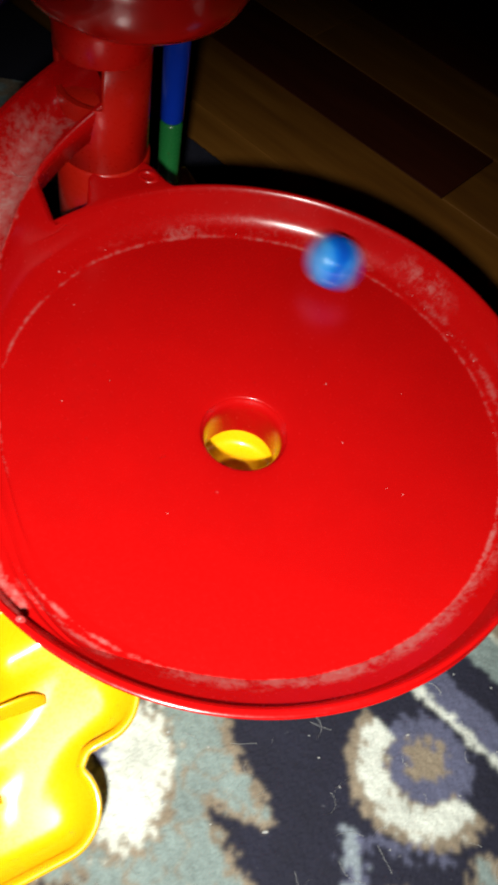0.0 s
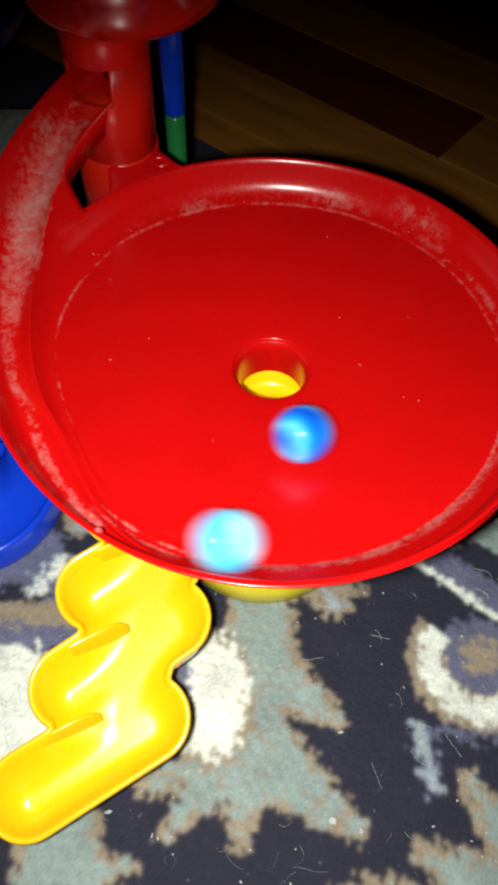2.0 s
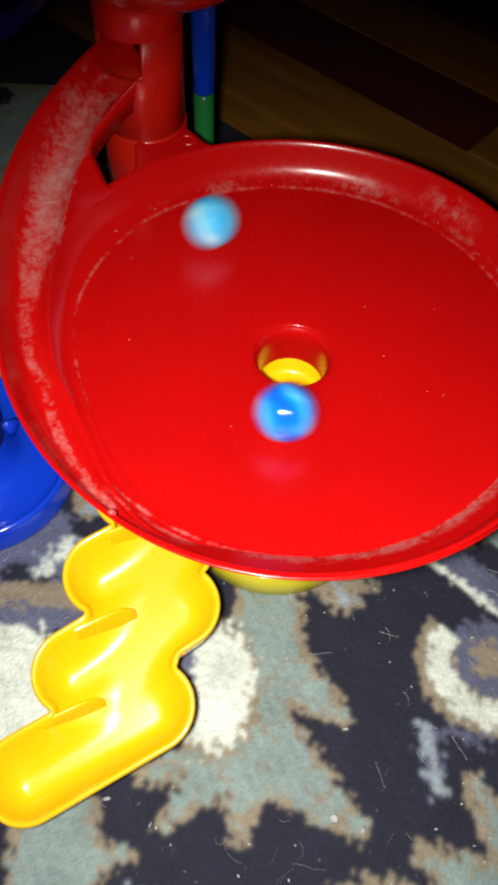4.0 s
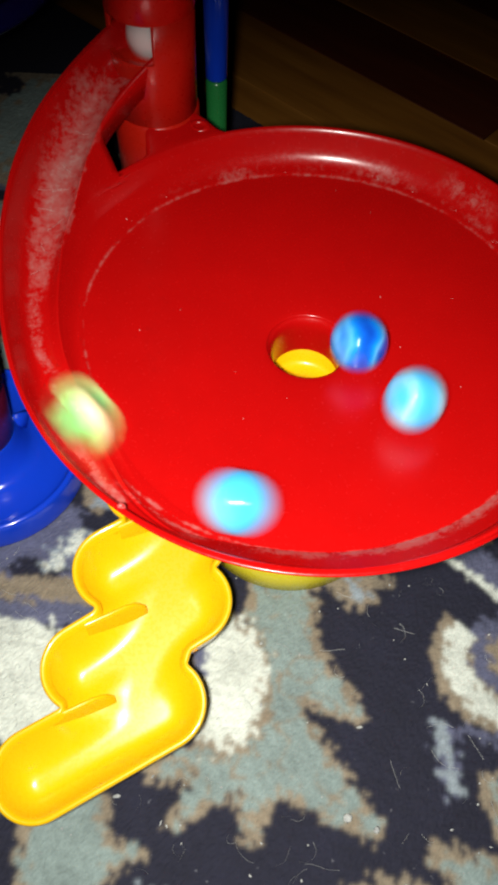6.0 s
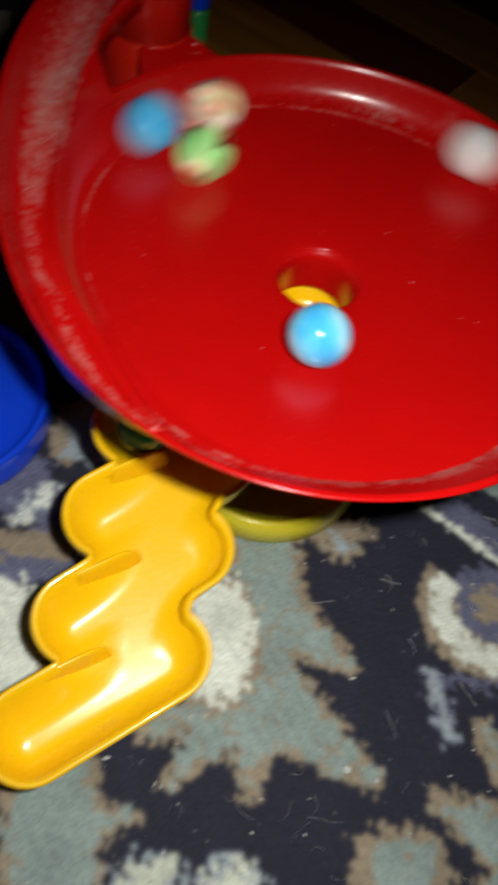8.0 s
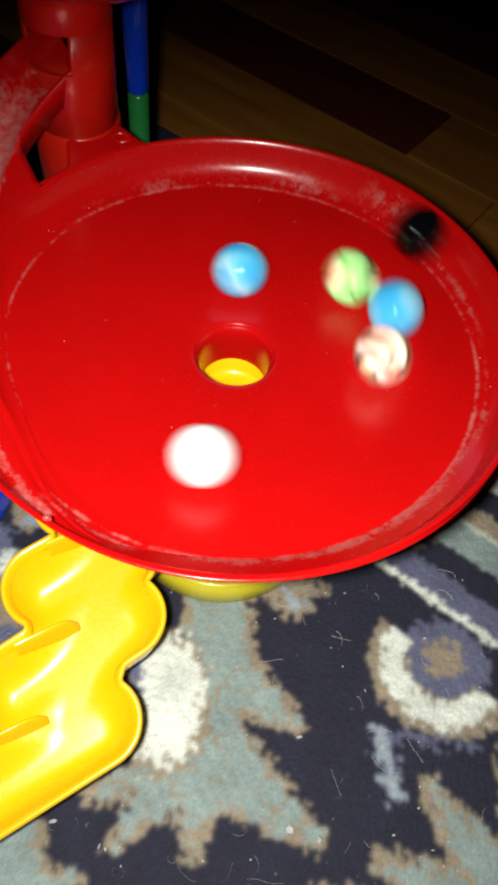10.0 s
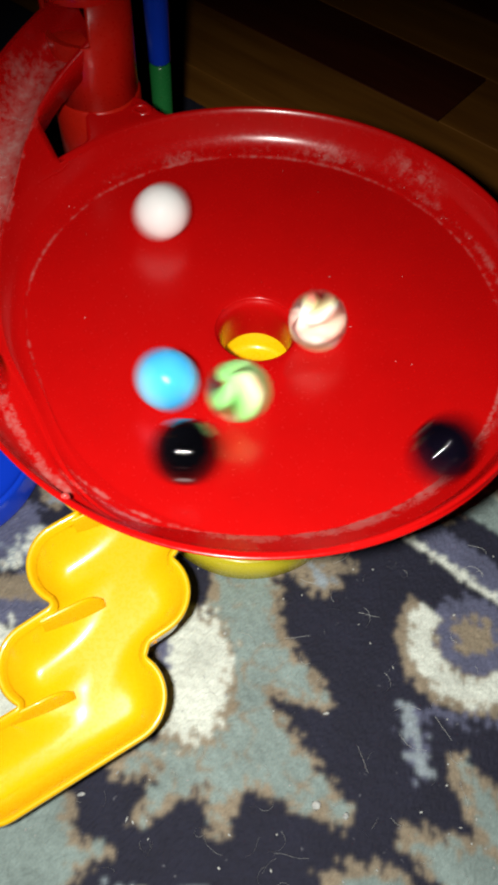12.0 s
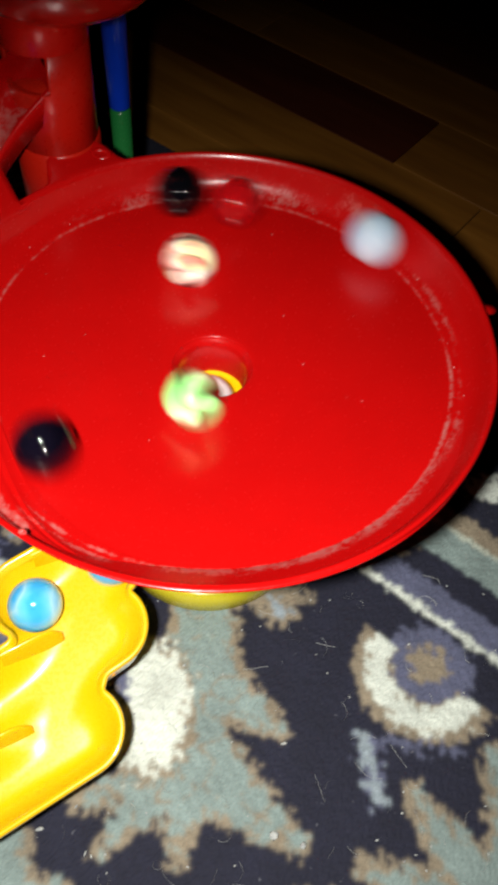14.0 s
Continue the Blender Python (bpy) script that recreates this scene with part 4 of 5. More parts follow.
def motions():
    walk(cobalt, rolled([
        (-0, 21.2, 55, 103), (0.1, -2.6, 59.9, 103), (0.2, -24.6, 55.2, 103.1), (0.3, -41.9, 38.5, 102.8), (0.4, -50.5, 11.5, 102.4),
        (0.5, -45, -20, 102.1), (0.6, -33.9, -32.7, 102), (0.7, -17.6, -45, 102.1), (0.8, 0.3, -47.4, 102), (0.9, 16.9, -37.9, 101.6),
        (1, 28.4, -17, 100.9), (1.1, 27.2, 8.7, 100.5), (1.2, 15, 29.8, 100.9), (1.3, 0.2, 41.8, 101.6), (1.4, -16.8, 47.1, 102.2),
        (1.5, -33.9, 40.1, 102.4), (1.6, -43, 26.9, 102.3), (1.7, -42.8, 7.6, 101.7), (1.8, -33.2, -12, 101.1), (1.9, -16, -27.3, 100.8),
        (2, 7, -31, 100.8), (2.1, 20.5, -24.8, 100.8), (2.2, 28.5, -9.2, 100.6), (2.3, 26.4, 10.3, 100.5), (2.4, 13.8, 27.6, 100.7),
        (2.5, -8.4, 34, 101), (2.6, -25.4, 28.5, 101.3), (2.7, -35.9, 15.2, 101.4), (2.8, -37.1, -8.6, 101.3), (2.9, -24.5, -28.1, 101.2),
        (3, -3.3, -36.2, 101.1), (3.1, 18.1, -30.5, 101.1), (3.2, 31.8, -13.7, 101), (3.3, 32.9, 7.3, 100.9), (3.4, 21.8, 24.6, 100.9),
        (3.5, 3.1, 31.9, 100.8), (3.6, -15.7, 26.9, 100.7), (3.7, -27.7, 12.2, 100.7), (3.8, -28.7, -6.1, 100.6), (3.9, -19.1, -21.2, 100.5),
        (4, -2.9, -27.5, 100.5), (4.1, 13.3, -23.2, 100.4), (4.2, 23.6, -10.7, 100.3), (4.3, 24.5, 5, 100.2), (4.4, 16.3, 17.8, 100.2),
        (4.5, 2.7, 23.1, 100.1), (4.6, -11, 19.5, 100), (4.7, -19.5, 9, 100), (4.8, -20.3, -4, 99.9), (4.9, -11.3, -16.2, 99.8),
        (5, 2.3, -19.9, 99.8), (5.1, 12.6, -14, 99.7), (5.2, 15.2, -1, 99.5), (5.3, 7.5, 12.1, 99.4), (5.4, -6.1, 17.8, 99.7),
        (5.5, -18, 14.2, 100.1), (5.6, -22.8, 2.3, 100.1), (5.7, -17.7, -9, 99.8), (5.8, -7.1, -14.1, 99.5), (5.9, 2.8, -13.3, 99.3),
        (6, 13.4, -5, 99.4), (6.1, 12, 10.3, 99.5), (6.2, 0.7, 16.5, 99.6), (6.3, -11.6, 12.5, 99.6), (6.4, -16.3, 2.2, 99.6),
        (6.5, -14.5, -8.7, 99.6), (6.6, -3.9, -15.6, 99.5), (6.7, 7.1, -12.6, 99.4), (6.8, 11.7, 1, 99.2), (7, 1, 1, 90),
        (7.08, 0, 0, 76), (7.18, -6, -2, 64), (7.3, -22, -8, 53.4), (7.42, -44.5, -23, 49.8), (14, -44.7, -23.5, 49.6),
    ]))
    walk(sky, rolled([
        (0, -48.5, 84.8, 164), (0.9, -48.5, 84.8, 164), (1.1, -48.5, 84.8, 168), (1.2, -48.5, 84.8, 158), (1.3, -48.5, 83.3, 144),
        (1.4, -48.5, 81.5, 133.8), (1.5, -58.5, 68.4, 131.3), (1.6, -70, 61.9, 125), (1.7, -77, 40.2, 116), (1.8, -75.6, 4.2, 106.9),
        (1.9, -56.7, -36.1, 103.9), (2, -13, -64.3, 103.6), (2.1, 10.7, -64.1, 103.4), (2.2, 41.5, -49.5, 103.4), (2.3, 59.7, -19.4, 103.3),
        (2.4, 61.3, 18.7, 103.4), (2.5, 37.1, 55, 103.6), (2.6, -0.9, 66.7, 103.8), (2.7, -36.5, 55.5, 103.7), (2.8, -56.9, 31.7, 103.5),
        (2.9, -63.8, 1.8, 103.3), (3, -56.2, -27.3, 103.2), (3.1, -36.4, -49.2, 103.1), (3.2, -9.3, -59.2, 103), (3.3, 18.7, -55.5, 102.9),
        (3.4, 41.3, -39.7, 102.8), (3.5, 53.7, -15.7, 102.7), (3.6, 53.6, 10.7, 102.6), (3.7, 41.5, 33.4, 102.5), (3.8, 20.8, 47.7, 102.4),
        (3.9, -3.5, 50.6, 102.3), (4, -25.8, 42.1, 102.2), (4.1, -41.2, 24.7, 102.1), (4.2, -46.7, 2.8, 102), (4.3, -41.5, -18.6, 101.9),
        (4.4, -27.4, -34.6, 101.8), (4.5, -8, -42.1, 101.7), (4.6, 12, -39.7, 101.6), (4.7, 28.1, -28.7, 101.5), (4.8, 37, -12.1, 101.4),
        (4.9, 34.1, 12.5, 101.1), (5, 22.2, 33.9, 101.5), (5.1, 1.9, 49.1, 102.2), (5.2, -18.8, 52.2, 102.7), (5.3, -34.9, 46.3, 102.9),
        (5.4, -45, 30.8, 102.6), (5.5, -46.6, 7.7, 102), (5.6, -35.7, -17.9, 101.4), (5.7, -18.4, -33.3, 101.3), (5.8, -0.2, -39.1, 101.4),
        (5.9, 13.1, -36.7, 101.4), (6, 26.7, -25.1, 101.2), (6.1, 30.7, -0.7, 100.7), (6.2, 20.2, 21.5, 100.6), (6.3, 2.5, 35.1, 101.1),
        (6.4, -15.3, 39.9, 101.7), (6.5, -32.1, 33.5, 102), (6.6, -40.8, 17.1, 101.8), (6.7, -38.8, 2, 101.3), (6.8, -29.6, -13.4, 100.8),
        (6.9, -14.9, -24.7, 100.6), (7, 4.9, -28, 100.5), (7.1, 23.6, -14.2, 100.4), (7.2, 27.3, 3.7, 100.4), (7.3, 20.9, 20.7, 100.6),
        (7.4, 9.5, 30.2, 100.8), (7.5, -8.3, 33.6, 101), (7.6, -23.5, 27.1, 101.1), (7.7, -33.2, 6.9, 101), (7.8, -31.9, -10.6, 100.9),
        (7.9, -22.2, -26, 101), (8, -4.1, -28.6, 100.5), (8.1, 14, -18.3, 100.1), (8.2, 19.4, -4.8, 99.8), (8.3, 19.8, 4, 99.9),
        (8.4, 16.3, 12.3, 99.9), (8.5, 9.5, 18.4, 99.9), (8.6, 0.6, 20.9, 99.9), (8.7, -8.6, 19.3, 99.9), (8.8, -16.3, 13.9, 100),
        (8.9, -20.9, 5.6, 100), (9, -21.5, -4, 100), (9.1, -17.8, -13, 100), (9.2, -10.5, -19.7, 100), (9.3, -1, -22.5, 100),
        (9.4, 8.9, -21, 100.1), (9.5, 17.2, -15.2, 100.1), (9.6, 22.4, -6.4, 100.1), (9.7, 23.1, 4, 100.1), (9.8, 19.4, 13.7, 100.1),
        (9.9, 11.7, 20.9, 100.2), (10, 1.5, 24.1, 100.2), (10.1, -9.2, 22.6, 100.2), (10.2, -18.2, 16.6, 100.2), (10.3, -24.3, 6.3, 100.2),
        (10.4, -22.8, -4.2, 100), (10.5, -15.9, -10.0, 99.6), (10.6, -0.4, -13.3, 99.3), (10.7, 10.5, 1.6, 99.2), (10.8, -1.7, 12.5, 99.3),
        (10.9, -14.8, 9.4, 99.6), (11, -19.8, 2.1, 99.8), (11.1, -16.5, -6.1, 99.6), (11.2, -4.5, -10.3, 99.2), (11.3, 4.2, -6.8, 99.2),
        (11.45, 1, 1, 90), (11.53, 0, 0, 76), (11.68, -1, 0, 75), (11.85, -10, -6, 53.9), (12, -22, -12, 52.5),
        (12.1, -27, -24, 49.5), (12.2, -33, -40, 45.6), (12.3, -48, -49, 43.4), (12.4, -51.7, -51.2, 42.9), (14, -51.7, -51.2, 42.9),
    ]))
    walk(azure, rolled([
        (0, -22.5, 84.8, 166.5), (4, -22.5, 84.8, 166.5), (4.2, -48.5, 84.8, 168), (4.3, -48.5, 84.8, 158), (4.4, -48.5, 83.3, 144),
        (4.5, -65.9, 53.6, 123.3), (4.6, -75.5, 28, 112.3), (4.7, -76, 1.1, 107), (4.8, -67, -25.5, 105.5), (4.9, -36.6, -56.4, 103.9),
        (5, 2.9, -64.5, 103.4), (5.1, 37.8, -52.2, 103.4), (5.2, 60.9, -22.5, 103.4), (5.3, 63.6, 15.3, 103.5), (5.4, 44.1, 49.1, 103.5),
        (5.5, 4, 66.3, 103.7), (5.6, -41.7, 51.4, 103.6), (5.7, -61.7, 15.8, 103.3), (5.8, -56.8, -18.4, 103), (5.9, -42.9, -40.9, 103),
        (6, -17.4, -58.5, 103.1), (6.1, 15.3, -59.8, 103.2), (6.2, 37.9, -43.7, 102.9), (6.3, 55.3, -18.3, 102.9), (6.4, 57.9, 13.8, 103),
        (6.5, 42.7, 43.9, 103.1), (6.6, 8.7, 64.3, 103.4), (6.7, -19.2, 63.2, 103.5), (6.8, -46.8, 45.8, 103.5), (6.9, -61.2, 13.2, 103.3),
        (7, -54.2, -22.1, 102.9), (7.1, -28.5, -47.4, 102.7), (7.2, -0.8, -56.3, 102.7), (7.3, 24, -51.1, 102.8), (7.4, 46.4, -35.7, 102.9),
        (7.5, 59.9, -10.9, 103.1), (7.6, 60.5, 18.6, 103.3), (7.7, 46.3, 46.1, 103.5), (7.8, 19.5, 63.7, 103.7), (7.9, -16.6, 59.1, 103.1),
        (8, -46.9, 42.7, 103.3), (8.1, -61.1, 6.1, 103.2), (8.2, -56.3, -16.6, 102.9), (8.3, -40.2, -41.8, 102.9), (8.4, -14.1, -55.6, 102.8),
        (8.5, 15.1, -54.5, 102.8), (8.6, 39.6, -39.4, 102.7), (8.7, 53.2, -14.4, 102.7), (8.8, 52.7, 13.7, 102.6), (8.9, 38.5, 37.5, 102.5),
        (9, 14.7, 50.9, 102.5), (9.1, -12.3, 50.8, 102.4), (9.2, -35.4, 37.5, 102.4), (9.3, -48.6, 14.9, 102.3), (9.4, -48.9, -11, 102.3),
        (9.5, -36.5, -33.3, 102.2), (9.6, -15, -46.3, 102.1), (9.7, 9.8, -47, 102.1), (9.8, 31.3, -35.5, 102), (9.9, 44, -15.1, 102),
        (10, 45, 8.6, 101.9), (10.1, 34.3, 29.3, 101.9), (10.2, 15.1, 41.8, 101.8), (10.3, -8.0, 42.5, 101.7), (10.4, -27.0, 42.8, 102.4),
        (10.5, -39.5, 37.9, 102.9), (10.6, -48.5, 23.5, 102.6), (10.7, -47.8, 0.7, 102), (10.8, -37.1, -17.4, 101.5), (10.9, -19.6, -29.7, 101.1),
        (11, 1.7, -32.4, 100.8), (11.1, 21, -22.3, 100.7), (11.2, 31.1, -1.4, 100.7), (11.3, 30, 15.1, 100.9), (11.4, 19.7, 32.5, 101.3),
        (11.5, 2.2, 41.1, 101.5), (11.6, -16.8, 39.2, 101.6), (11.7, -32.8, 22.6, 101.4), (11.8, -36.3, 3.3, 101.2), (11.9, -32.1, -15.1, 101.1),
        (12, -23.3, -25.7, 101), (12.1, -8.3, -32.5, 100.9), (12.2, 9.6, -26.8, 100.5), (12.3, 19.8, -12, 100.1), (12.4, 22, 8.5, 100.1),
        (12.5, 13.3, 28.3, 100.7), (12.6, 0.1, 36.3, 101.1), (12.7, -12.3, 29.6, 100.8), (12.8, -19.4, 17.1, 100.3), (12.9, -20.5, -1.1, 99.9),
        (13, -13.7, -14.9, 99.9), (13.1, -3.6, -17.7, 99.7), (13.2, 5.5, -10.3, 99.2), (13.35, 1, 1, 90), (13.43, 0, 0, 76),
        (13.49, -16, -8, 53.4), (13.7, -18, -9, 53.2), (13.82, -22, -12, 52.5), (13.9, -27, -27, 48.8), (14, -30, -38, 46.1),
    ]))
    walk(green_swirl, rolled([
        (0, -31.7, 100.8, 166.5), (5, -31.7, 100.8, 166.5), (5.2, -48.5, 84.8, 168), (5.3, -48.5, 84.8, 158), (5.4, -48.5, 83.3, 144),
        (5.5, -48.5, 81.5, 133.8), (5.6, -60, 66.9, 130.2), (5.7, -71.3, 55.6, 122.5), (5.8, -77.5, 31.5, 113.1), (5.9, -77.4, 2.7, 107.5),
        (6, -56.7, -36.1, 103.9), (6.1, -15.1, -62.9, 103.4), (6.2, 24.5, -59.2, 103.4), (6.3, 52.9, -34.9, 103.3), (6.4, 62.7, 0.2, 103.3),
        (6.5, 51.7, 34.6, 103.2), (6.6, 24.4, 58, 103.3), (6.7, -1, 64.2, 103.4), (6.8, -29.9, 58.1, 103.5), (6.9, -53.8, 34.3, 103.3),
        (7, -58.8, 0.8, 102.9), (7.1, -44.1, -30.5, 102.5), (7.2, -19.8, -48.2, 102.4), (7.3, 4.3, -50.1, 102.3), (7.4, 21.4, -47, 102.4),
        (7.5, 43.4, -29.5, 102.4), (7.6, 53.3, -1.1, 102.5), (7.7, 45.3, 28.9, 102.5), (7.8, 21.7, 48.8, 102.5), (7.9, -8, 46.1, 102),
        (8, -31.6, 34, 102), (8.1, -43.9, 6.7, 101.8), (8.2, -40.7, -13.3, 101.7), (8.3, -28, -32.1, 101.7), (8.4, -7.6, -41.8, 101.6),
        (8.5, 14.8, -39.6, 101.6), (8.6, 32.8, -26.4, 101.6), (8.7, 41.5, -5.8, 101.6), (8.8, 38.5, 16.2, 101.6), (8.9, 24.7, 33.5, 101.6),
        (9, 4.1, 41.2, 101.6), (9.1, -17.5, 37.3, 101.5), (9.2, -34, 23, 101.5), (9.3, -40.8, 2.4, 101.5), (9.4, -36.1, -18.8, 101.5),
        (9.5, -21.4, -34.4, 101.5), (9.6, -0.7, -40.3, 101.5), (9.7, 19.9, -34.9, 101.5), (9.8, 34.8, -19.7, 101.4), (9.9, 39.8, 0.9, 101.4),
        (10, 33.6, 21.1, 101.4), (10.1, 18, 35.1, 101.4), (10.2, -2.5, 39.2, 101.4), (10.3, -22.6, 31.6, 101.4), (10.4, -35.1, 24.8, 101.7),
        (10.5, -40.2, 17.0, 101.8), (10.6, -40.2, 3.1, 101.4), (10.7, -29.3, -15.7, 100.8), (10.8, -11.7, -26.7, 100.5), (10.9, 7.6, -29.1, 100.7),
        (11, 23.9, -20.9, 100.8), (11.1, 33.8, -4.2, 101), (11.2, 29.7, 16.4, 101), (11.3, 19.6, 27.5, 100.9), (11.4, 1.9, 34.9, 101),
        (11.5, -17, 31.1, 101.1), (11.6, -30.9, 18.5, 101.1), (11.7, -35.7, -2.3, 101.1), (11.8, -28.6, -18.2, 100.9), (11.9, -16.9, -27.8, 100.8),
        (12, -5.3, -28.9, 100.6), (12.1, 10.4, -22.5, 100.2), (12.2, 20.6, -2.5, 99.9), (12.3, 18.6, 16.3, 100.2), (12.4, 9.7, 29.7, 100.7),
        (12.5, -4.1, 34.6, 101), (12.6, -17.8, 28.6, 100.9), (12.7, -26.1, 10.8, 100.5), (12.8, -26, -5, 100.4), (12.9, -19, -20.3, 100.5),
        (13, -6.8, -30.2, 100.7), (13.1, 5.5, -31.1, 100.8), (13.2, 16.8, -20.7, 100.4), (13.3, 19.6, 0.9, 99.8), (13.4, 9.6, 21.4, 100.1),
        (13.5, -6.1, 32.8, 100.9), (13.6, -16.8, 36.5, 101.5), (13.7, -25.6, 30.6, 101.4), (13.8, -28.4, 13.3, 100.8), (13.9, -20.9, -5.2, 100),
        (14, -5.2, -19.1, 99.8),
    ]))
    walk(white, rolled([
        (0, -50.2, 100.8, 166.5), (5.5, -50.2, 100.8, 166.5), (5.7, -48.5, 84.8, 168), (5.8, -48.5, 84.8, 158), (5.9, -48.5, 83.3, 144),
        (6, -48.5, 81.5, 133.8), (6.1, -64.3, 64.1, 127.6), (6.2, -77.1, 41.4, 116.4), (6.3, -76.3, 2.3, 107.2), (6.4, -55.3, -41.6, 104.6),
        (6.5, -16.1, -63.5, 103.5), (6.6, 33.6, -55.5, 103.4), (6.7, 59.9, -27.4, 103.5), (6.8, 66.5, 8.9, 103.9), (6.9, 51.3, 43.4, 103.9),
        (7, 16.4, 65.2, 103.9), (7.1, -31.9, 59.1, 103.9), (7.2, -58.3, 24.6, 103.3), (7.3, -58, -11.5, 103), (7.4, -46, -36.1, 102.9),
        (7.5, -25.6, -55.9, 103.2), (7.6, -2, -62.8, 103.3), (7.7, 32.3, -54.8, 103.3), (7.8, 58.1, -28, 103.4), (7.9, 64.4, 9.5, 103.4),
        (8, 48.5, 43.7, 103.5), (8.1, 18.3, 59.6, 103.2), (8.2, -6.6, 56.9, 102.8), (8.3, -32.8, 46, 102.8), (8.4, -50.3, 24, 102.7),
        (8.5, -54.8, -3.3, 102.6), (8.6, -45.7, -29, 102.6), (8.7, -25.6, -46.8, 102.5), (8.8, 0.2, -52.6, 102.4), (8.9, 25.3, -45.2, 102.4),
        (9, 43.3, -27, 102.3), (9.1, 50.2, -2.6, 102.3), (9.2, 44.5, 21.7, 102.2), (9.3, 28, 39.9, 102.1), (9.4, 5.1, 47.7, 102.1),
        (9.5, -18.3, 43.5, 102), (9.6, -36.4, 28.7, 102), (9.7, -45, 7.4, 101.9), (9.8, -42.2, -15.1, 101.8), (9.9, -29.1, -33, 101.8),
        (10, -9.3, -42.2, 101.7), (10.1, 12, -40.8, 101.6), (10.2, 29.7, -29.3, 101.6), (10.3, 38.8, -11.7, 101.5), (10.4, 37.3, 8.1, 101.5),
        (10.5, 29.7, 24.9, 101.6), (10.6, 12.4, 40.8, 101.9), (10.7, -14.8, 46.7, 102.3), (10.8, -36.0, 38.8, 102.6), (10.9, -47.6, 22.8, 102.5),
        (11, -49.7, 3.6, 102.2), (11.1, -41.9, -16.4, 101.8), (11.2, -23.6, -31.5, 101.4), (11.3, -6.6, -35, 101.1), (11.4, 11.3, -29.9, 100.8),
        (11.5, 24.7, -16.2, 100.6), (11.6, 28.8, 6.2, 100.6), (11.7, 18, 30.2, 101.1), (11.8, 0.5, 42, 101.6), (11.9, -16.3, 41.6, 101.8),
        (12, -27.2, 34.8, 101.8), (12.1, -35.6, 18, 101.4), (12.2, -35, -5.9, 101.1), (12.3, -24.2, -23.4, 100.9), (12.4, -8.2, -32.4, 100.9),
        (12.5, 8.3, -30.5, 100.8), (12.6, 22.2, -17.5, 100.5), (12.7, 25.8, 5.1, 100.3), (12.8, 18.4, 21.4, 100.5), (12.9, 4.4, 33.8, 101),
        (13, -12.2, 37.8, 101.4), (13.1, -26.6, 32.3, 101.6), (13.2, -34, 17.8, 101.3), (13.3, -32.9, -3.4, 100.9), (13.4, -26.8, -18.2, 100.8),
        (13.5, -17.3, -25.4, 100.7), (13.6, -9.5, -24, 100.3), (13.7, -1.4, -16.1, 99.5), (13.77, 1, 1, 90), (13.85, 0, 0, 76),
        (14, -1, 0, 75),
    ]))
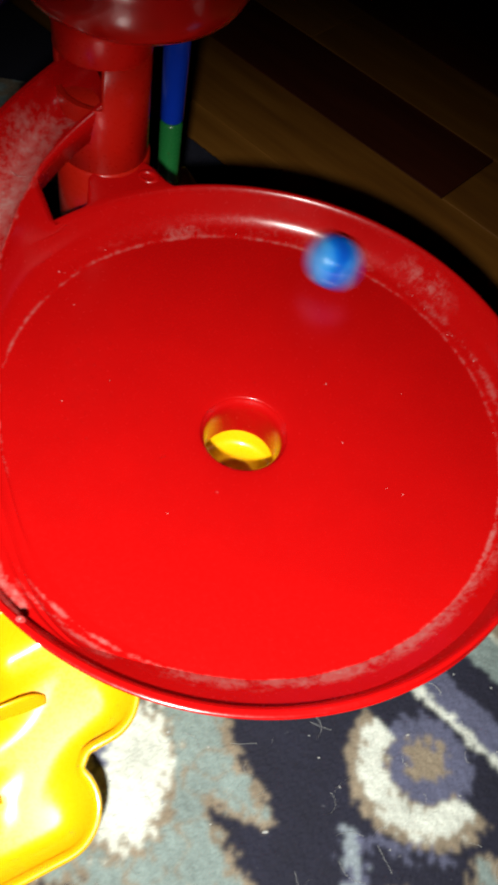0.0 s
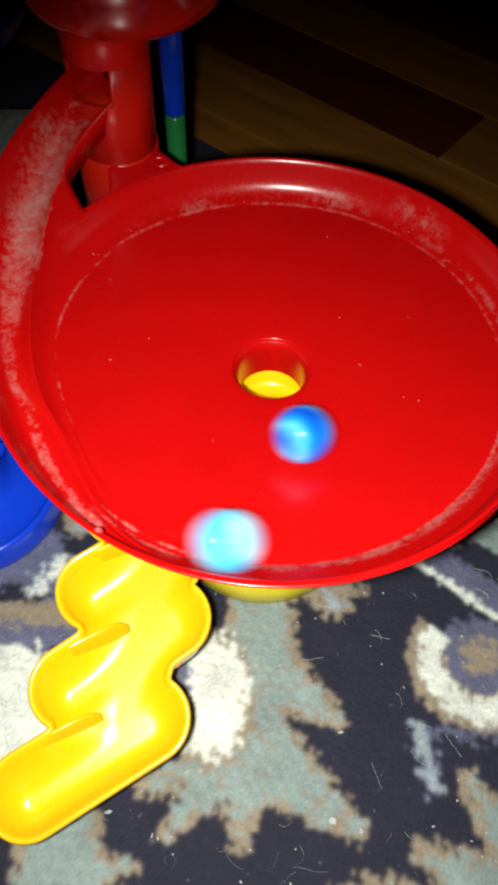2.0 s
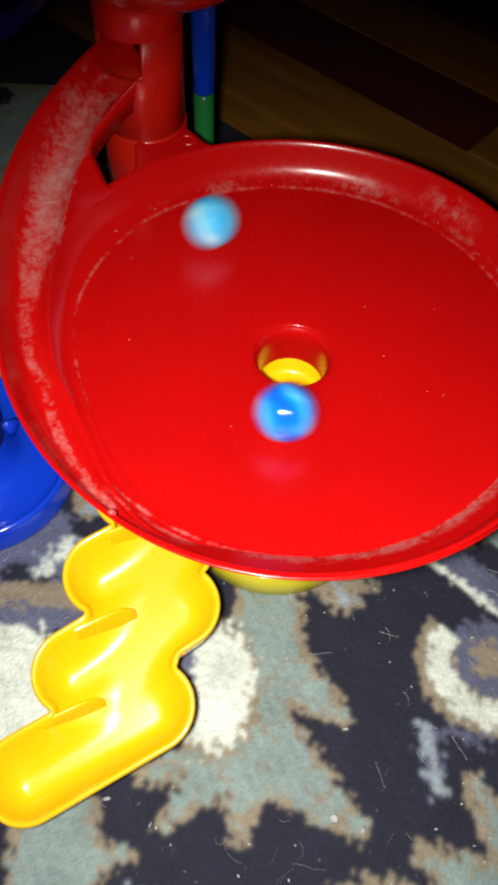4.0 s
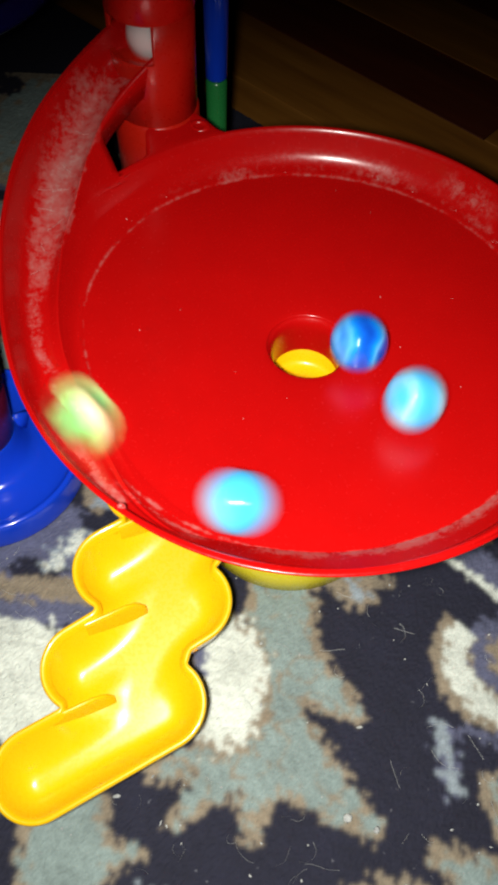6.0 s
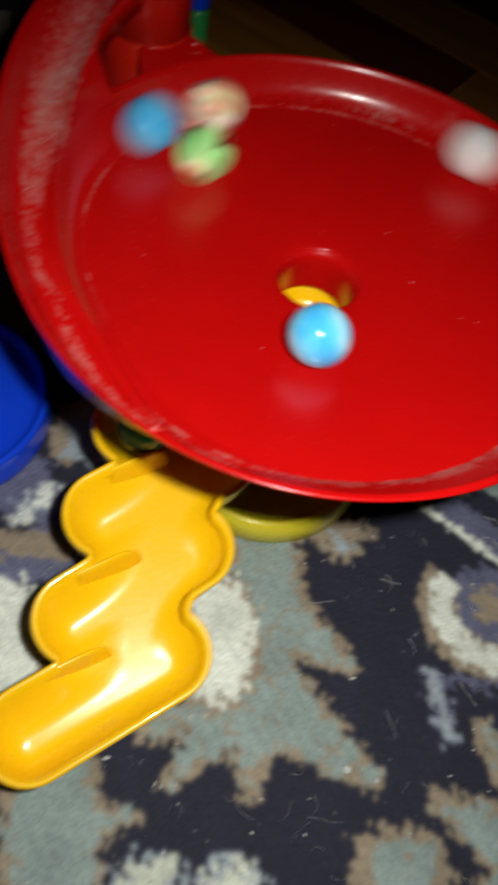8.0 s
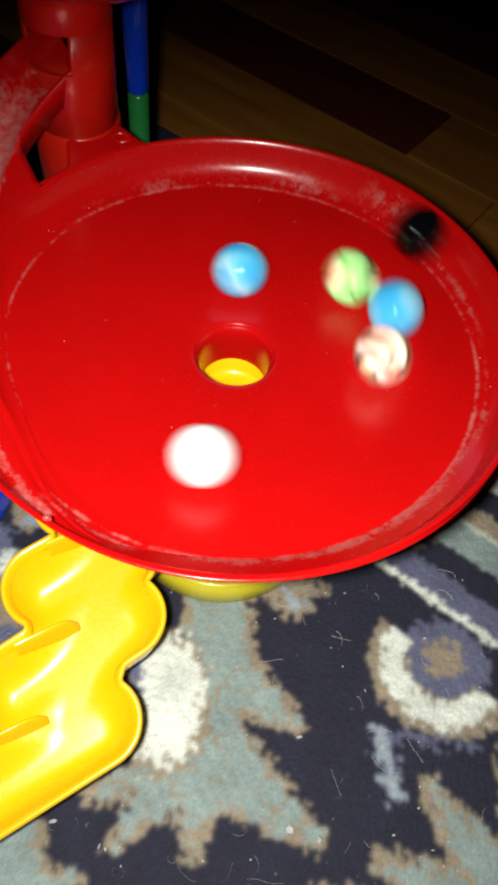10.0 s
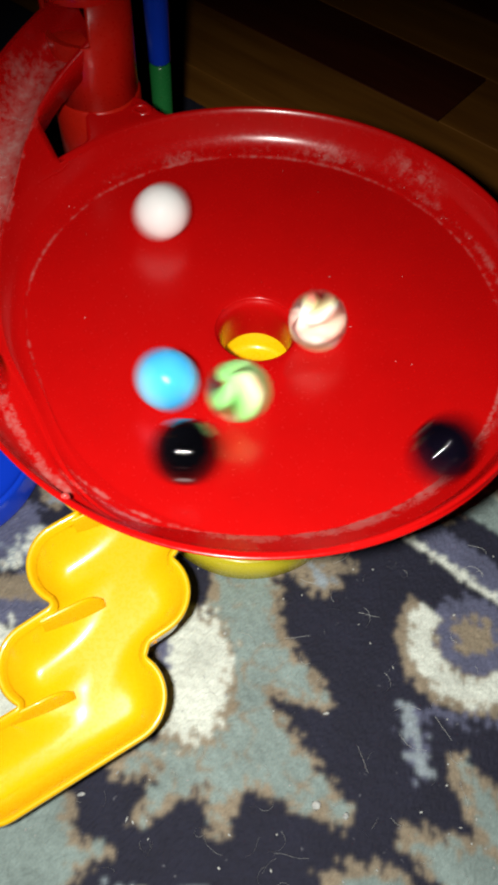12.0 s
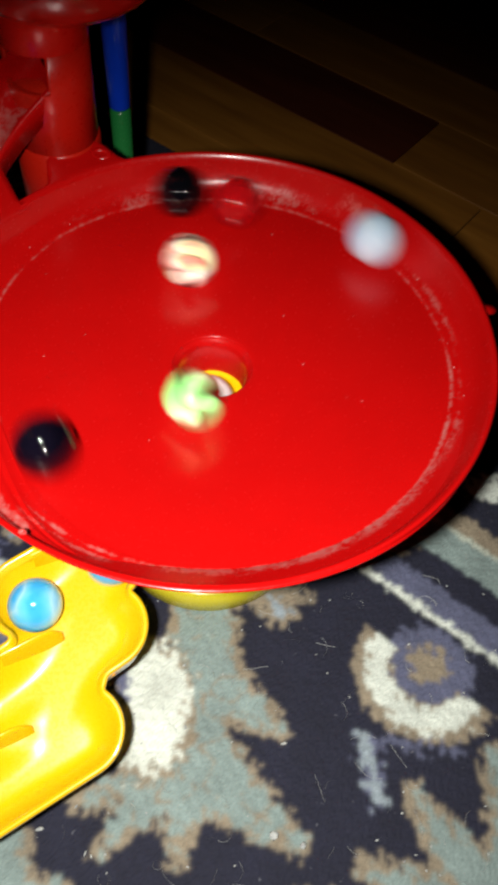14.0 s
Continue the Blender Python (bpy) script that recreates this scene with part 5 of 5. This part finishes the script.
    walk(red_swirl, rolled([
        (0, -59.5, 84.8, 166.5), (6.2, -59.5, 84.8, 166.5), (6.4, -48.5, 84.8, 168), (6.5, -48.5, 84.8, 158), (6.6, -48.5, 83.3, 144),
        (6.7, -48.5, 81.5, 133.8), (6.8, -56.8, 68.2, 131.9), (6.9, -70.3, 57.7, 123.5), (7, -77.3, 34.5, 114.1), (7.1, -70.6, -13.6, 105.6),
        (7.2, -42.6, -50.4, 103.5), (7.3, -6.6, -62.4, 103.3), (7.4, 18.5, -61.9, 103.4), (7.5, 49.3, -43.2, 103.5), (7.6, 65.8, -8.8, 103.7),
        (7.7, 59.9, 29.6, 103.8), (7.8, 33.7, 57.2, 103.6), (7.9, 0.8, 59.3, 103), (8, -29.6, 52.7, 103.1), (8.1, -53.4, 27.9, 103.1),
        (8.2, -58.2, 4.2, 102.9), (8.3, -51.8, -24.6, 102.8), (8.4, -32.3, -46.1, 102.7), (8.5, -5.3, -55.1, 102.7), (8.6, 22.2, -49.6, 102.6),
        (8.7, 42.9, -31.6, 102.5), (8.8, 51.9, -6.2, 102.4), (8.9, 47.3, 19.8, 102.3), (9, 30.8, 39.8, 102.3), (9.1, 7, 48.8, 102.2),
        (9.2, -17.6, 44.9, 102.1), (9.3, -36.7, 29.8, 102), (9.4, -45.6, 7.7, 101.9), (9.5, -42.5, -15.5, 101.9), (9.6, -28.7, -33.6, 101.8),
        (9.7, -8.2, -42.4, 101.7), (9.8, 13.5, -40, 101.6), (9.9, 30.7, -27.5, 101.5), (10, 39.3, -8.5, 101.5), (10.1, 37.4, 11.6, 101.4),
        (10.2, 26.1, 27.8, 101.3), (10.3, 8.3, 35.7, 101.2), (10.4, -9.0, 38.9, 101.6), (10.5, -21.6, 35.9, 101.8), (10.6, -31.6, 23.3, 101.5),
        (10.7, -31.9, 2.7, 100.7), (10.8, -22.3, -13.2, 100.2), (10.9, -5.9, -21.3, 100), (11, 9, -17.2, 99.8), (11.1, 19, -4.6, 99.8),
        (11.2, 14.9, 14, 99.9), (11.3, 4.6, 21.9, 100), (11.4, -9.2, 23.6, 100.3), (11.5, -20, 14.9, 100.2), (11.6, -23.9, 1.8, 100.2),
        (11.7, -16.1, -13.8, 99.9), (11.8, -1.2, -18.1, 99.7), (11.9, 10.4, -13.7, 99.6), (12, 16.1, -4.5, 99.6), (12.1, 15.8, 9.2, 99.7),
        (12.2, 2.9, 20.1, 99.9), (12.3, -10.8, 17.3, 99.9), (12.4, -17.4, 6.3, 99.7), (12.5, -16.2, -6.7, 99.6), (12.6, -6.9, -16.1, 99.6),
        (12.7, 7.8, -16.1, 99.7), (12.8, 14.8, -7.3, 99.6), (12.9, 14.9, 6.5, 99.5), (13, 4.7, 18.8, 99.8), (13.1, -9.1, 21, 100.1),
        (13.2, -17, 11.8, 99.9), (13.3, -15.9, -5.1, 99.6), (13.4, -10, -20.3, 100.1), (13.5, -1, -28, 100.5), (13.6, 7.1, -26.6, 100.4),
        (13.7, 17.2, -16.3, 100.1), (13.8, 19.4, 6, 99.9), (13.9, 9.7, 24, 100.3), (14, -6.8, 32.9, 100.9),
    ]))
    walk(black, rolled([
        (0, -50.3, 68.8, 166.5), (8.6, -50.3, 68.8, 166.5), (8.8, -48.5, 84.8, 168), (8.9, -48.5, 84.8, 158), (9, -48.5, 83.3, 144),
        (9.1, -48.5, 81.5, 133.8), (9.2, -78.7, 36, 114.4), (9.3, -84.2, -7.8, 110), (9.4, -67.5, -47.6, 109.3), (9.5, -33.9, -73.1, 108.6),
        (9.6, 5.9, -66.9, 103.9), (9.7, 38.4, -55.1, 103.9), (9.8, 60.8, -28.6, 103.9), (9.9, 67, 5.5, 103.9), (10, 55.3, 38.1, 103.9),
        (10.1, 28.9, 60.6, 103.9), (10.2, -5.1, 66.6, 103.8), (10.3, -37.1, 53.0, 103.4), (10.4, -57.5, 24.0, 103.3), (10.5, -59.4, -1.6, 103),
        (10.6, -47.8, -33.2, 102.8), (10.7, -17.6, -56.4, 103), (10.8, 10.9, -60.5, 103.2), (10.9, 33.6, -53.1, 103.3), (11, 50.3, -34.6, 103.1),
        (11.1, 57.7, -5.5, 102.9), (11.2, 48.5, 29.6, 102.8), (11.3, 32.6, 50.2, 103), (11.4, 8.6, 65.5, 103.5), (11.5, -18.9, 59.9, 103.3),
        (11.6, -42.9, 38.7, 102.9), (11.7, -56.1, 3.9, 102.7), (11.8, -50.9, -23.5, 102.7), (11.9, -35.9, -41.4, 102.6), (12, -17.9, -48.2, 102.4),
        (12.1, 7.3, -46.7, 102), (12.2, 31.4, -29.5, 101.7), (12.3, 43.2, -7.4, 101.7), (12.4, 44.8, 18.4, 102.1), (12.5, 35, 43.3, 102.7),
        (12.6, 15.7, 59.6, 103.2), (12.7, -10.2, 60.9, 103.2), (12.8, -28.6, 50.9, 102.9), (12.9, -43.6, 30.5, 102.5), (13, -50.1, 4.7, 102.3),
        (13.1, -46.2, -19.3, 102.2), (13.2, -30.3, -39.3, 102.2), (13.3, -2.7, -50, 102.2), (13.4, 20.3, -45.5, 102.2), (13.5, 37.1, -33.8, 102.3),
        (13.6, 47.2, -16.5, 102.2), (13.7, 50.8, 9.7, 102.4), (13.8, 38.9, 41, 102.8), (13.9, 17.1, 57.2, 103), (14, -9.7, 61.7, 103.2),
    ]))
    walk(jet, rolled([
        (0, -31.7, 68.8, 166.5), (10.8, -31.7, 68.8, 166.5), (11, -48.5, 84.8, 168), (11.1, -48.5, 84.8, 158), (11.2, -48.5, 83.3, 144),
        (11.3, -48.5, 81.5, 133.8), (11.4, -72.1, 39.4, 116.6), (11.5, -76.2, 9.8, 107.7), (11.6, -69.3, -18.1, 105.5), (11.7, -52.3, -41.4, 103.8),
        (11.8, -16.8, -61.9, 103.4), (11.9, 18.4, -61.9, 103.4), (12, 43.3, -47.8, 103.4), (12.1, 60.7, -17.1, 103.3), (12.2, 57.6, 26.5, 103.3),
        (12.3, 31.2, 55.3, 103.3), (12.4, -4.9, 63.4, 103.3), (12.5, -40.7, 50.8, 103.4), (12.6, -58.7, 17.2, 103.1), (12.7, -50.8, -21.5, 102.7),
        (12.8, -33.1, -42, 102.5), (12.9, -7, -55.1, 102.7), (13, 21.2, -55.4, 103), (13.1, 44.5, -42.3, 103.1), (13.2, 59.1, -18.9, 103.2),
        (13.3, 57.9, 15.5, 103), (13.4, 40.7, 42.5, 102.9), (13.5, 16.6, 59.7, 103.2), (13.6, -7.1, 66.3, 103.8), (13.7, -33.5, 55.2, 103.4),
        (13.8, -52.5, 22.7, 102.8), (13.9, -52.3, -8.5, 102.5), (14, -42.1, -36.2, 102.7),
    ]))
    walk(ruby, rolled([
        (0, -32.3, 89.8, 179), (11.2, -32.3, 89.8, 179), (11.4, -48.5, 84.8, 168), (11.5, -48.5, 84.8, 158), (11.6, -48.5, 83.3, 144),
        (11.7, -48.5, 81.5, 133.8), (11.8, -73.9, 41, 116.8), (11.9, -80.2, 5.1, 108.6), (12, -70.9, -28.3, 107.1), (12.1, -49, -53.4, 105.8),
        (12.2, -18.9, -64.5, 103.9), (12.3, 16.7, -65.1, 103.9), (12.4, 47.4, -47.7, 103.9), (12.5, 63.8, -16.6, 103.5), (12.6, 59.5, 21.5, 103.3),
        (12.7, 31.7, 52.6, 103.2), (12.8, 2, 61.4, 103.2), (12.9, -33.6, 50.3, 103.1), (13, -56.7, 23.9, 103.2), (13.1, -59.1, -7.6, 103),
        (13.2, -45.4, -35, 102.8), (13.3, -17.8, -53.2, 102.7), (13.4, 5.4, -53.7, 102.6), (13.5, 25.5, -45.2, 102.4), (13.6, 39.3, -29.7, 102.2),
        (13.7, 47.6, -7.6, 102.1), (13.8, 44.3, 23.5, 102.3), (13.9, 29.5, 44.5, 102.5), (14, 7.6, 57.6, 102.9),
    ]))
    walk(pearl, rolled([
        (0, -49.7, 89.8, 179), (11.7, -49.7, 89.8, 179), (11.9, -48.5, 84.8, 168), (12, -48.5, 84.8, 158), (12.1, -48.5, 83.3, 144),
        (12.2, -48.5, 81.5, 133.8), (12.3, -54.3, 67, 132.5), (12.4, -72.8, 32.6, 114.1), (12.5, -71.9, -9.2, 105.8), (12.6, -49, -44.5, 103.6),
        (12.7, 4.9, -64.7, 103.4), (12.8, 40.2, -51.8, 103.5), (12.9, 62.8, -17.3, 103.5), (13, 59.8, 29.4, 103.7), (13.1, 23.3, 63, 103.9),
        (13.2, -27.1, 61.5, 103.9), (13.3, -59.6, 17.4, 103.2), (13.4, -51.4, -29.4, 103), (13.5, -21.5, -59.5, 103.2), (13.6, 0.9, -61.3, 103.1),
        (13.7, 32.1, -51.1, 103.1), (13.8, 59.5, -21.1, 103.3), (13.9, 65.2, 12.1, 103.6), (14, 49.8, 41.3, 103.4),
    ]))


motions()
